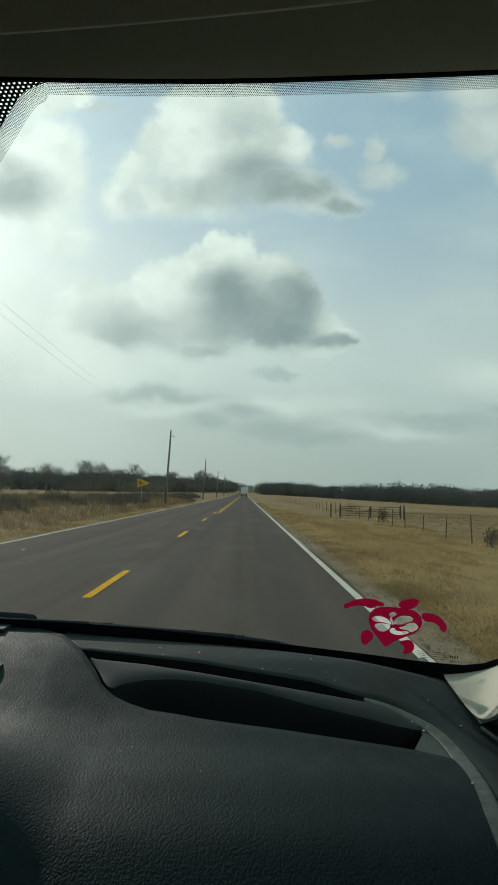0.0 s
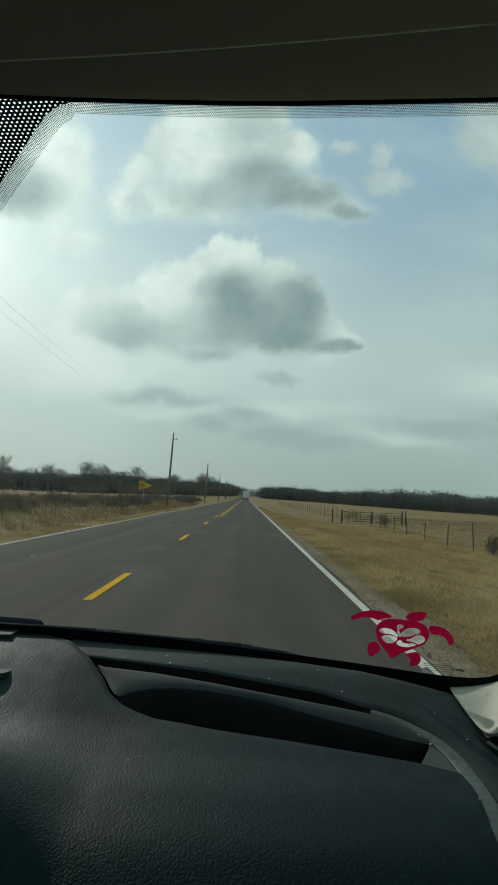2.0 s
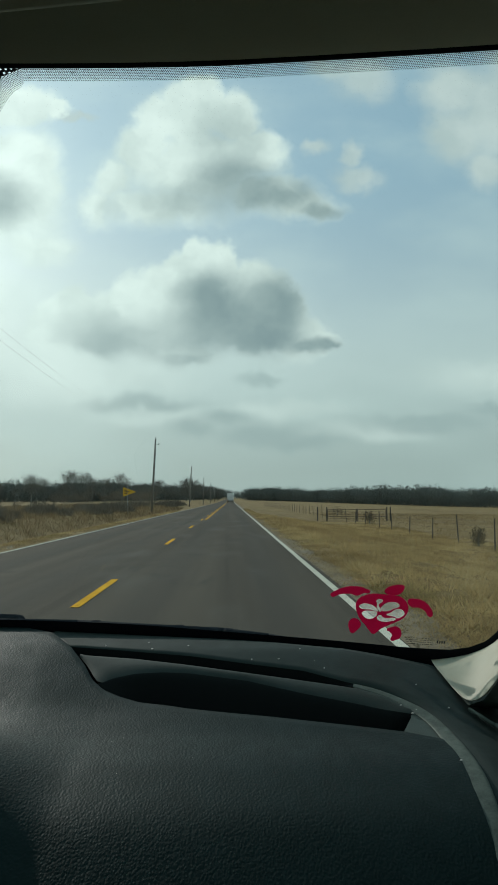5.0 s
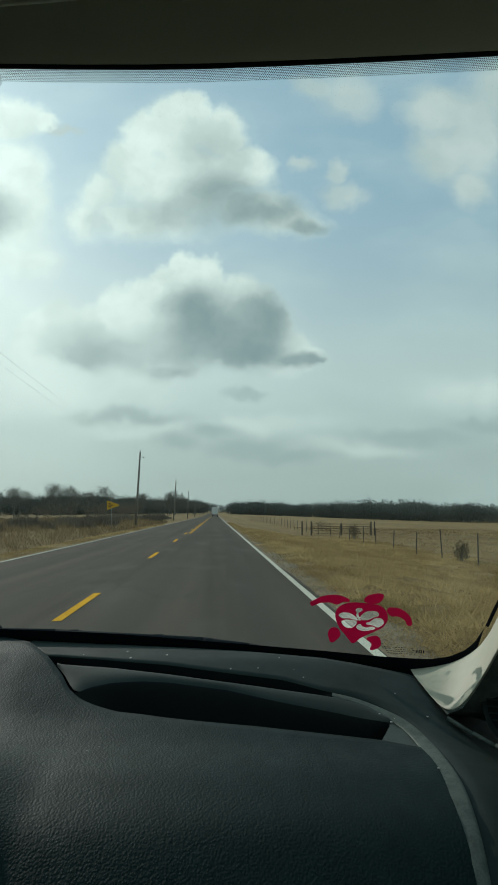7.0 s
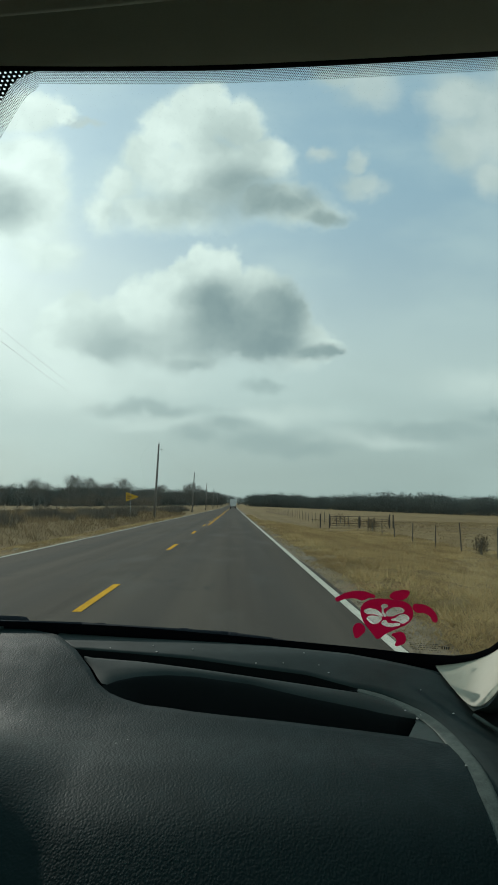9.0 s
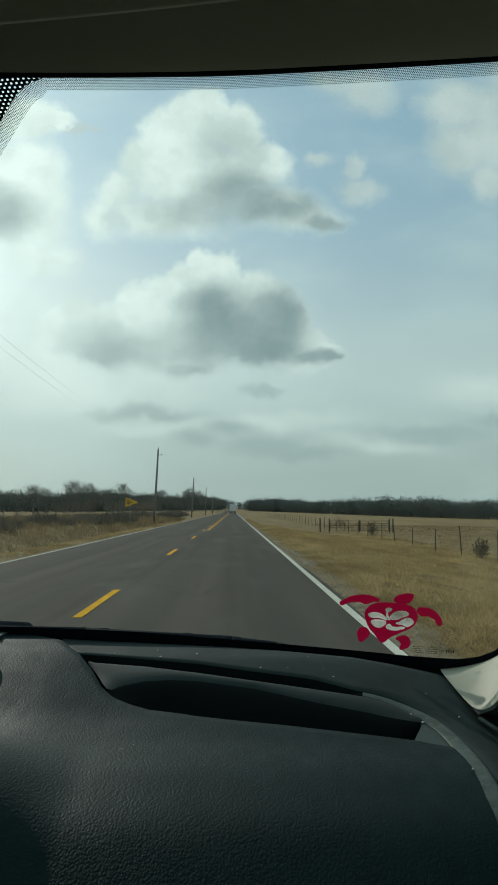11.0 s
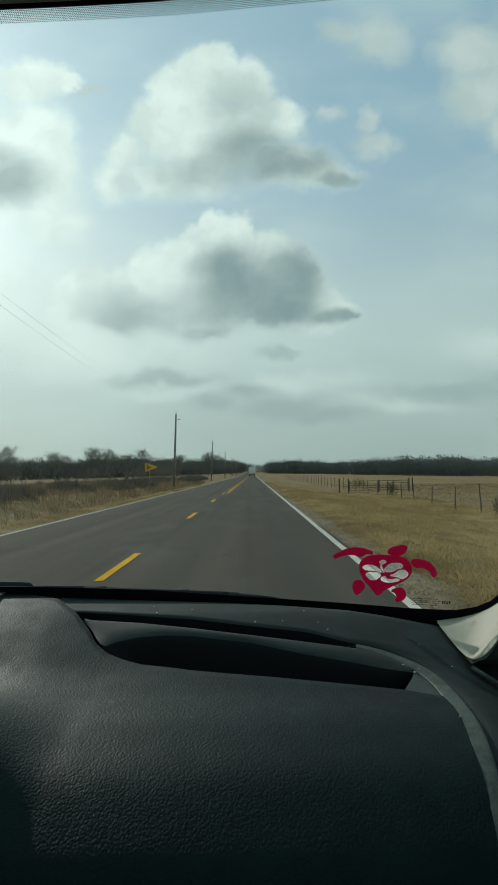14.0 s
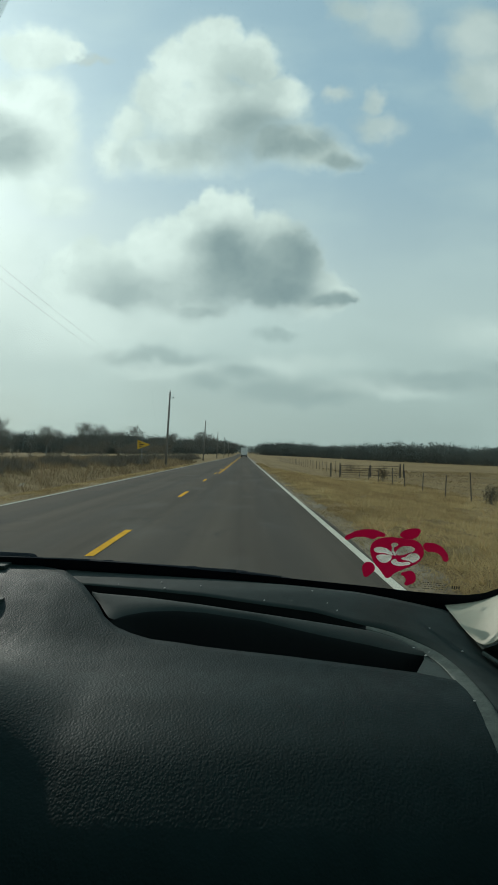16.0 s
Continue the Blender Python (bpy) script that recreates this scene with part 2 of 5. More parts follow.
def asphalt_mat():
    mt = bpy.data.materials.new("asphalt")
    mt.use_nodes = True
    n = Nodes(mt.node_tree)
    co = n.add("ShaderNodeTexCoord").outputs["Object"]
    x = n.add("ShaderNodeSeparateXYZ", {0: co}).outputs[0]
    streak = n.add("ShaderNodeTexNoise", {"Vector": n.vec("MULTIPLY", co, (1.6, 0.03, 1)), "Scale": 1.0, "Detail": 6.0, "Roughness": 0.6}).outputs[0]
    blot = n.add("ShaderNodeTexNoise", {"Vector": n.vec("MULTIPLY", co, (1, 0.3, 1)), "Scale": 0.7, "Detail": 6.0}).outputs[0]
    grit = n.add("ShaderNodeTexNoise", {"Vector": co, "Scale": 60.0, "Detail": 4.0, "Roughness": 0.7}).outputs[0]
    # tyre tracks: two per lane, worn paler with an oily strip between
    lane = n.m("PINGPONG", n.m("ADD", x, 1.93), 1.7)
    track = n.ramp(n.m("ABSOLUTE", n.m("SUBTRACT", lane, 0.85)), 0.5, 0.1)
    col = n.mix(n.ramp(streak, 0.3, 0.7), (0.054, 0.043, 0.032), (0.090, 0.073, 0.054))
    col = n.mix(n.m("MULTIPLY", n.ramp(blot, 0.50, 0.70), 0.6), col, (0.108, 0.098, 0.082))
    col = n.mix(n.m("MULTIPLY", track, 0.35), col, (0.050, 0.046, 0.041))
    crack = n.add("ShaderNodeTexVoronoi", {"Vector": n.vec("ADD", n.vec("MULTIPLY", co, (0.10, 0.11, 1)), n.vec("SCALE", n.add("ShaderNodeTexNoise", {"Vector": co, "Scale": 0.5, "Detail": 4.0}).outputs["Color"])), "Scale": 1.0}, feature="DISTANCE_TO_EDGE").outputs[0]
    col = n.mix(n.ramp(crack, 0.010, 0.003, 0, 0.55), col, (0.03, 0.03, 0.03))
    col = n.mix(n.ramp(grit, 0.35, 0.75, 0, 0.5), col, (0.115, 0.107, 0.095))
    bmp = n.add("ShaderNodeBump", {"Height": grit, "Strength": 0.5, "Distance": 0.004}).outputs[0]
    bs = n.add("ShaderNodeBsdfPrincipled", {"Base Color": col, "Roughness": 0.95, "Normal": bmp, "Specular IOR Level": 0.06})
    n.tree.links.new(bs.outputs[0], n.add("ShaderNodeOutputMaterial").inputs[0])
    return mt


def ground_mat():
    mt = bpy.data.materials.new("dry_grass_ground")
    mt.use_nodes = True
    n = Nodes(mt.node_tree)
    co = n.add("ShaderNodeTexCoord").outputs["Object"]
    far = n.add("ShaderNodeTexNoise", {"Vector": n.vec("MULTIPLY", co, (1, 0.35, 1)), "Scale": 0.05, "Detail": 6.0, "Roughness": 0.6}).outputs[0]
    mid = n.add("ShaderNodeTexNoise", {"Vector": n.vec("MULTIPLY", co, (1, 0.5, 1)), "Scale": 0.6, "Detail": 7.0, "Roughness": 0.65}).outputs[0]
    fine = n.add("ShaderNodeTexNoise", {"Vector": co, "Scale": 9.0, "Detail": 6.0, "Roughness": 0.7}).outputs[0]
    col = n.mix(n.ramp(far, 0.35, 0.65), (0.215, 0.140, 0.060), (0.275, 0.186, 0.082))
    col = n.mix(n.ramp(mid, 0.42, 0.68, 0, 0.60), col, (0.150, 0.105, 0.046))
    col = n.mix(n.ramp(mid, 0.50, 0.30, 0, 0.5), col, (0.42, 0.32, 0.17))
    col = n.mix(n.ramp(fine, 0.45, 0.75, 0, 0.4), col, (0.14, 0.095, 0.048))
    bmp = n.add("ShaderNodeBump", {"Height": n.m("ADD", fine, n.m("MULTIPLY", mid, 2.0)), "Strength": 0.8, "Distance": 0.08}).outputs[0]
    bs = n.add("ShaderNodeBsdfPrincipled", {"Base Color": col, "Roughness": 0.95, "Normal": bmp, "Specular IOR Level": 0.1})
    n.tree.links.new(bs.outputs[0], n.add("ShaderNodeOutputMaterial").inputs[0])
    return mt


def pane_mat(name, tint, gloss=1.0):
    mt = bpy.data.materials.new(name)
    mt.use_nodes = True
    n = Nodes(mt.node_tree)
    tr = n.add("ShaderNodeBsdfTransparent", {0: (*tint, 1)})
    gl = n.add("ShaderNodeBsdfGlossy", {"Color": (1, 1, 1, 1), "Roughness": 0.0})
    fr = n.add("ShaderNodeFresnel", {"IOR": 1.25}).outputs[0]
    mx = n.add("ShaderNodeMixShader", {0: n.m("MULTIPLY", fr, gloss), 1: tr.outputs[0], 2: gl.outputs[0]})
    n.tree.links.new(mx.outputs[0], n.add("ShaderNodeOutputMaterial").inputs[0])
    return mt


def frit_mat(name, pitch, r_in, r_out, black_dots):
    """Printed ceramic dots: uv in metres along and across; black dots on clear glass, or clear dots in black."""
    mt = bpy.data.materials.new(name)
    mt.use_nodes = True
    n = Nodes(mt.node_tree)
    uv = n.add("ShaderNodeUVMap").outputs[0]
    s = n.add("ShaderNodeSeparateXYZ", {0: uv}).outputs
    row = n.m("DIVIDE", s[1], pitch * 0.866)
    odd = n.m("MULTIPLY", n.m("MODULO", n.m("FLOOR", row), 2.0), 0.5)
    a = n.m("SUBTRACT", n.m("FRACT", n.m("ADD", n.m("DIVIDE", s[0], pitch), odd)), 0.5)
    b = n.m("MULTIPLY", n.m("SUBTRACT", n.m("FRACT", row), 0.5), 0.866)
    d = n.m("SQRT", n.m("ADD", n.m("MULTIPLY", a, a), n.m("MULTIPLY", b, b)))
    r = n.ramp(s[1], 0.0, 0.0085, r_in, r_out, False)
    inside = n.m("LESS_THAN", d, r)
    clear = n.m("SUBTRACT", 1.0, inside) if black_dots else inside
    tr = n.add("ShaderNodeBsdfTransparent", {0: (0.92, 0.95, 0.93, 1)})
    bs = n.add("ShaderNodeBsdfPrincipled", {"Base Color": (0.012, 0.013, 0.014, 1), "Roughness": 0.55})
    mx = n.add("ShaderNodeMixShader", {0: clear, 1: bs.outputs[0], 2: tr.outputs[0]})
    n.tree.links.new(mx.outputs[0], n.add("ShaderNodeOutputMaterial").inputs[0])
    return mt


ASPHALT, GROUND = asphalt_mat(), ground_mat()
WHITE_LINE = surface("white_line_paint", (0.66, 0.62, 0.51), (0.50, 0.465, 0.375), 0.95, 2.0, 40.0, 0.4, spec=0.04)
YELLOW_LINE = surface("yellow_line_paint", (0.78, 0.41, 0.014), (0.60, 0.30, 0.02), 0.95, 2.0, 40.0, 0.4, spec=0.04)
GRAVEL = surface("gravel", (0.225, 0.168, 0.098), (0.118, 0.085, 0.049), 0.95, 3.0, 30.0, 0.6, 0.01)
STRAW = surface("dry_grass", (0.59, 0.445, 0.222), (0.220, 0.150, 0.072), 0.9, 0.55, 12.0, 0.1, spec=0.1,
                patches=((0.16, 0.47, 0.60, 0.75, (0.250, 0.172, 0.082)), (0.30, 0.54, 0.66, 0.55, (0.15, 0.125, 0.048)), (0.8, 0.56, 0.70, 0.7, (0.62, 0.485, 0.25))))
FIELD = surface("field_grass", (0.36, 0.245, 0.118), (0.20, 0.134, 0.064), 0.95, 0.12, 6.0, 0.1, spec=0.1)
WEED = surface("dead_weeds", (0.32, 0.235, 0.135), (0.17, 0.128, 0.080), 0.95, 0.5, 10.0, 0.1, spec=0.1)
BRUSH = surface("brown_brush", (0.235, 0.20, 0.155), (0.14, 0.12, 0.098), 0.95, 0.6, 9.0, 0.1, spec=0.1)
BARK = surface("bark", (0.20, 0.195, 0.175), (0.14, 0.136, 0.122), 0.95, 3.0, 40.0, 0.5, 0.01, spec=0.15)
TWIG = surface("far_twigs", (0.175, 0.186, 0.168), (0.125, 0.135, 0.122), 0.95, 0.05, 1.0, 0.1, spec=0.1)
CEDAR = surface("cedar_foliage", (0.085, 0.074, 0.046), (0.125, 0.090, 0.058), 0.9, 2.0, 30.0, 0.2, spec=0.15)
POLE = surface("weathered_pole", (0.25, 0.23, 0.205), (0.16, 0.145, 0.13), 0.9, 2.0, 50.0, 0.5, 0.004, stretch=(1, 1, 0.08))
POST = surface("weathered_post", (0.10, 0.085, 0.07), (0.055, 0.048, 0.042), 0.9, 3.0, 60.0, 0.5, 0.004, stretch=(1, 1, 0.1))
STEEL = surface("galvanised_steel", (0.42, 0.42, 0.41), (0.30, 0.30, 0.29), 0.5, 5.0, 60.0, 0.1, metal=0.8)
RUST = surface("rusty_pipe", (0.10, 0.060, 0.040), (0.055, 0.040, 0.032), 0.8, 6.0, 60.0, 0.3)
SIGN_Y = surface("sign_yellow", (0.72, 0.40, 0.015), (0.62, 0.34, 0.02), 0.45, 3.0, 40.0, 0.05)
BLACK = surface("black_paint", (0.02, 0.02, 0.02), (0.03, 0.03, 0.03), 0.6, 5.0, 50.0, 0.05)
TRUCK_W = surface("truck_white", (0.72, 0.72, 0.70), (0.58, 0.57, 0.54), 0.5, 1.0, 10.0, 0.05)
RUBBER = surface("rubber", (0.012, 0.015, 0.020), (0.017, 0.020, 0.026), 0.92, 30.0, 300.0, 0.1, 0.0005, spec=0.05)
WIPER = surface("wiper_plastic", (0.020, 0.024, 0.028), (0.028, 0.032, 0.037), 0.92, 40.0, 300.0, 0.08, 0.0004, spec=0.03)
TAIL_RED = surface("tail_lamp_red", (0.35, 0.02, 0.015), (0.25, 0.015, 0.012), 0.25, 5.0, 50.0, 0.0)
PAD = surface("dash_leather_grain", (0.0042, 0.0114, 0.0106), (0.0034, 0.0095, 0.0088), 0.58, 40.0, 800.0, 0.50, 0.0007, grain=560.0, stretch=(1, 0.6, 1), spec=0.112, tint=(0.52, 1, 0.97))
DASH = surface("dash_plastic", (0.0215, 0.0300, 0.0262), (0.0160, 0.0226, 0.0200), 0.68, 18.0, 700.0, 0.22, 0.0004, grain=700.0, spec=0.17, tint=(0.66, 1, 0.95))
# Dash plastic paled to stand for sunlight along the edge.
EDGE = surface("lit_edge_plastic", (0.098, 0.116, 0.098), (0.052, 0.065, 0.056), 0.65, 90.0, 420.0, 0.35, 0.0006, grain=700.0, spec=0.2, tint=(0.7, 1, 0.96))
# Dash plastic again, lightened in colour where the shelf lies in sun.
SHELF = surface("sunlit_shelf_plastic", (0.058, 0.078, 0.069), (0.044, 0.060, 0.053), 0.68, 25.0, 450.0, 0.3, 0.0006, grain=650.0, spec=0.2)
# Near-black tone stands in for shade inside the dashboard's recesses.
PIT = surface("shade_dark_plastic", (0.0075, 0.0098, 0.0098), (0.0095, 0.012, 0.012), 0.85, 20.0, 200.0, 0.1, 0.0005, spec=0.1)
LINER = surface("headliner_cloth", (0.525, 0.55, 0.45), (0.48, 0.50, 0.41), 0.98, 12.0, 700.0, 0.12, 0.0004, spec=0.1)
TRIM = surface("beige_pillar_trim", (0.375, 0.364, 0.268), (0.335, 0.325, 0.240), 0.6, 12.0, 500.0, 0.25, 0.0004)
MAROON = surface("maroon_vinyl", (0.25, 0.014, 0.050), (0.21, 0.012, 0.042), 0.5, 20.0, 300.0, 0.05)


def let_light_through(mt, share, colour):
    n = mt.node_tree
    out = next(k for k in n.nodes if k.type == "OUTPUT_MATERIAL")
    front = out.inputs[0].links[0].from_socket
    back, mx = n.nodes.new("ShaderNodeBsdfTranslucent"), n.nodes.new("ShaderNodeMixShader")
    mx.inputs[0].default_value = share
    if colour:
        back.inputs[0].default_value = (*colour, 1)
    else:
        bs = next(k for k in n.nodes if k.type == "BSDF_PRINCIPLED")
        n.links.new(bs.inputs["Base Color"].links[0].from_socket, back.inputs[0])
    n.links.new(front, mx.inputs[1])
    n.links.new(back.outputs[0], mx.inputs[2])
    n.links.new(mx.outputs[0], out.inputs[0])


let_light_through(MAROON, 0.6, (0.70, 0.065, 0.22))
let_light_through(STRAW, 0.45, None)
let_light_through(WEED, 0.30, None)
DUST = surface("pale_crumb", (0.62, 0.60, 0.55), (0.45, 0.43, 0.40), 0.8, 80.0, 500.0, 0.2)
CLOTH = surface("seat_cloth", (0.10, 0.10, 0.095), (0.07, 0.07, 0.066), 0.95, 20.0, 400.0, 0.4)
GLASS = pane_mat("windscreen_glass", (0.955, 0.975, 0.965), 0.05)
FROST = bpy.data.materials.new("frosted_vinyl")
FROST.use_nodes = True
nodes = Nodes(FROST.node_tree)
cloudy = nodes.add("ShaderNodeTexNoise", {"Vector": nodes.add("ShaderNodeTexCoord").outputs["Object"], "Scale": 24.0, "Detail": 3.0}).outputs[0]
nodes.tree.links.new(nodes.add("ShaderNodeMixShader", {0: nodes.ramp(cloudy, 0.35, 0.65, 0.05, 0.27), 1: nodes.add("ShaderNodeBsdfTransparent", {0: (0.9, 0.92, 0.9, 1)}).outputs[0],
                     2: nodes.add("ShaderNodeBsdfTranslucent", {0: (0.80, 0.79, 0.75, 1)}).outputs[0]}).outputs[0], nodes.add("ShaderNodeOutputMaterial").inputs[0])
SIDE_GLASS = pane_mat("side_glass", (0.80, 0.84, 0.82), 0.6)
FRIT_FINE = frit_mat("frit_fine_dots", 0.00105, 0.38, 0.26, True)
FRIT_HOLES = frit_mat("frit_clear_dots", 0.0031, 0.24, 0.24, False)


# ---------------------------------------------------------------- builders
def mesh_of(name, verts, faces, smooth=False):
    me = bpy.data.meshes.new(name)
    me.from_pydata([tuple(v) for v in verts], [], [tuple(f) for f in faces])
    me.update()
    if smooth:
        me.polygons.foreach_set("use_smooth", [True] * len(me.polygons))
    return me


def part(name, src, material, parent=None, label="", m=None, smooth=False):
    """Links a bmesh or mesh as one object, under a thing or a part."""
    if isinstance(src, bmesh.types.BMesh):
        me = bpy.data.meshes.new(name)
        src.to_mesh(me)
        src.free()
        if smooth:
            me.polygons.foreach_set("use_smooth", [True] * len(me.polygons))
    else:
        me = src
    if material and not me.materials:
        me.materials.append(material)
    ob = new(name, me)
    if m is not None:
        ob.matrix_basis = m
    if parent:
        ob.parent = parent
    if label:
        tagged(ob, label)
    return ob


def thing(name, label, category, at=None, group="", kind=""):
    return_ob = new(name)
    return_ob.empty_display_size = 0.1
    if at is not None:
        return_ob.matrix_basis = at
    return tagged(return_ob, label, category, group, kind)


def box(bm, size, at=(0, 0, 0), bevel=0.0, m=None):
    t = (m or Matrix()) @ Matrix.Translation(at) @ Matrix.Diagonal((*size, 1))
    geo = bmesh.ops.create_cube(bm, size=1, matrix=t)
    if bevel:
        edges = list({e for v in geo["verts"] for e in v.link_edges})
        bmesh.ops.bevel(bm, geom=edges, offset=bevel, segments=2, affect="EDGES", profile=0.6)
    return bm


def tube(bm, a, b, r0, r1=None, sides=8, caps=True):
    a, b = Vector(a), Vector(b)
    r1 = r0 if r1 is None else r1
    turn = (b - a).to_track_quat("Z", "Y").to_matrix().to_4x4()
    bmesh.ops.create_cone(bm, cap_ends=caps, segments=sides, radius1=r0, radius2=max(r1, 1e-4), depth=(b - a).length,
                          matrix=Matrix.Translation((a + b) / 2) @ turn)
    return bm


def loft(rows, closed=False):
    """A sheet through rows of equally many points."""
    w = len(rows[0])
    verts = [p for r in rows for p in r]
    faces = []
    for i in range(len(rows) - 1):
        for j in range(w - 1 + closed):
            k = (j + 1) % w
            faces.append((i * w + j, i * w + k, (i + 1) * w + k, (i + 1) * w + j))
    return verts, faces


def curve_at(keys):
    xs, ys = zip(*sorted(keys))
    return lambda x: float(np.interp(x, xs, ys))


def smoothstep(e0, e1, x):
    t = np.clip((x - e0) / (e1 - e0), 0, 1)
    return t * t * (3 - 2 * t)


def thicken(ob, d, off=-1.0):
    md = ob.modifiers.new("solid", "SOLIDIFY")
    md.thickness, md.offset = d, off
    return ob


# ---------------------------------------------------------------- land and road
CENTRE, RIGHT_LINE, LEFT_LINE = -1.80, 1.56, -5.66


def fall(y):
    """The road runs gently downhill ahead of the car."""
    return -0.004 * np.clip(np.asarray(y, float), -40, 320)


def sway(y):
    """The road heads a hair to the left of the car's nose."""
    return -0.003 * np.clip(np.asarray(y, float), -40, 900)


def ground_z(x, y):
    """Height of the land: a shallow ditch on both sides, a field that falls away to the woods."""
    x = np.asarray(x, float) - sway(y)
    r = -0.045 - 0.78 * smoothstep(2.0, 9.0, x) - 2.0 * smoothstep(12, 130, x)
    l = -0.03 - 0.45 * smoothstep(-6.2, -8.3, x) + 0.55 * smoothstep(-8.5, -12, x) - 0.3 * smoothstep(-20, -90, x)
    bed = -0.08 * smoothstep(2.40, 2.0, x) * smoothstep(-6.2, -5.8, x)
    return np.where(x > -2, r, l) + bed + fall(y)


def build_ground():
    xs = np.unique(np.concatenate([-np.geomspace(14, 3000, 26), np.arange(-14, 16, 0.5), np.geomspace(16, 3000, 30)]))
    ys = np.unique(np.concatenate([np.linspace(-300, -10, 8), np.arange(-10, 80, 1.2), np.geomspace(80, 4500, 60)]))
    rng = np.random.default_rng(3)
    rows = []
    for y in ys:
        off = np.where((xs > 2.4) | (xs < -6.6), 1.0, 0.0) * np.clip(1.5 - abs(y) / 200, 0, 1) * rng.normal(0, 0.035, len(xs))
        rows.append([(x + float(sway(y)), y, z) for x, z in zip(xs, ground_z(xs + sway(y), y) + off)])
    v, f = loft(rows)
    tagged(part("ground", mesh_of("ground", v, f, True), GROUND), "rolling field of short dry tan winter grass", "ground", kind="structure")


def build_road():
    xs = [-5.85, -5.6, -4, CENTRE, 0, 1.45, 1.68]
    cz = [-0.07, -0.055, -0.03, 0.012, -0.02, -0.05, -0.065]
    ys = np.unique(np.concatenate([np.linspace(-300, 0, 10), np.arange(0, 120, 4.0), np.linspace(120, 900, 60)]))
    rng = np.random.default_rng(5)
    rows = []
    for y in ys:
        w0, w1 = rng.uniform(-0.045, 0.045, 2)
        rows.append([(x + (w0 if i == 0 else w1 if i == 6 else 0) + float(sway(y)), y, z + float(fall(y))) for i, (x, z) in enumerate(zip(xs, cz))])
    v, f = loft(rows)
    road = tagged(part("road", mesh_of("road", v, f, True), ASPHALT), "worn grey asphalt two lane country road", "road", kind="structure")
    tall = curve_at(list(zip(xs, cz)))

    def stripe(name, x, w, y0, y1, material, step, label):
        n = max(1, round((y1 - y0) / step))
        rows = [[(x + k * w / 2 + float(sway(y)), y, tall(x + k * w / 2) + 0.005 + float(fall(y))) for k in (-1, 1)] for y in np.linspace(y0, y1, n + 1)]
        v, f = loft(rows)
        return part(name, mesh_of(name, v, f), material, road, label)

    stripe("edge_line", RIGHT_LINE, 0.12, -60, 880, WHITE_LINE, 20, "white edge line")
    stripe("edge_line", LEFT_LINE, 0.12, -60, 880, WHITE_LINE, 20, "white edge line")
    for k in range(-2, 34):
        y = 8.8 + 12.19 * k
        stripe("lane_dash", CENTRE, 0.11, y, y + 3.05, YELLOW_LINE, 4, "yellow centre dash")
    stripe("no_passing_line", CENTRE + 0.24, 0.11, 47, 880, YELLOW_LINE, 20, "solid yellow line")
    # loose stones along the edge of the tarmac
    rng = np.random.default_rng(8)
    verts, faces = [], []
    n = 7000
    side = rng.random(n) < 0.8
    yy = 2.5 + 45 * rng.random(n) ** 1.8
    for s, y in zip(side, yy):
        x = (1.68 + abs(rng.normal(0, 0.30)) if s else -6.0 - abs(rng.normal(0, 0.2))) + float(sway(y))
        r = rng.uniform(0.005, 0.017)
        z = max(float(ground_z(x, y)), -0.062 + float(fall(y)) if 0 < x < 2.6 else -9) + r * 0.3
        b = len(verts)
        j = rng.uniform(0.6, 1.3, 6) * r
        verts += [(x + j[0], y, z), (x - j[1], y, z), (x, y + j[2], z), (x, y - j[3], z), (x, y, z + j[4] * 0.8), (x, y, z - j[5])]
        faces += [(b + p, b + q, b + 4) for p, q in ((0, 2), (2, 1), (1, 3), (3, 0))]
    tagged(part("shoulder_gravel", mesh_of("gravel", verts, faces), GRAVEL), "loose pale gravel along the road edge", "gravel", kind="stuff")
    rows = [[(x + float(sway(y)), y, z + float(fall(y))) for x, z in ((1.58, -0.078), (1.84, -0.054), (2.08 + 0.06 * math.sin(y * 1.7), -0.064), (2.32 + 0.10 * math.sin(y * 0.9) + 0.09 * math.sin(y * 2.3), -0.14))] for y in np.concatenate([np.arange(-20, 80, 0.8), np.linspace(80, 600, 40)])]
    v, f = loft(rows)
    tagged(part("road_shoulder", mesh_of("shoulder", v, f, True), GRAVEL), "narrow tan gravel shoulder beside the asphalt", "shoulder", kind="structure")


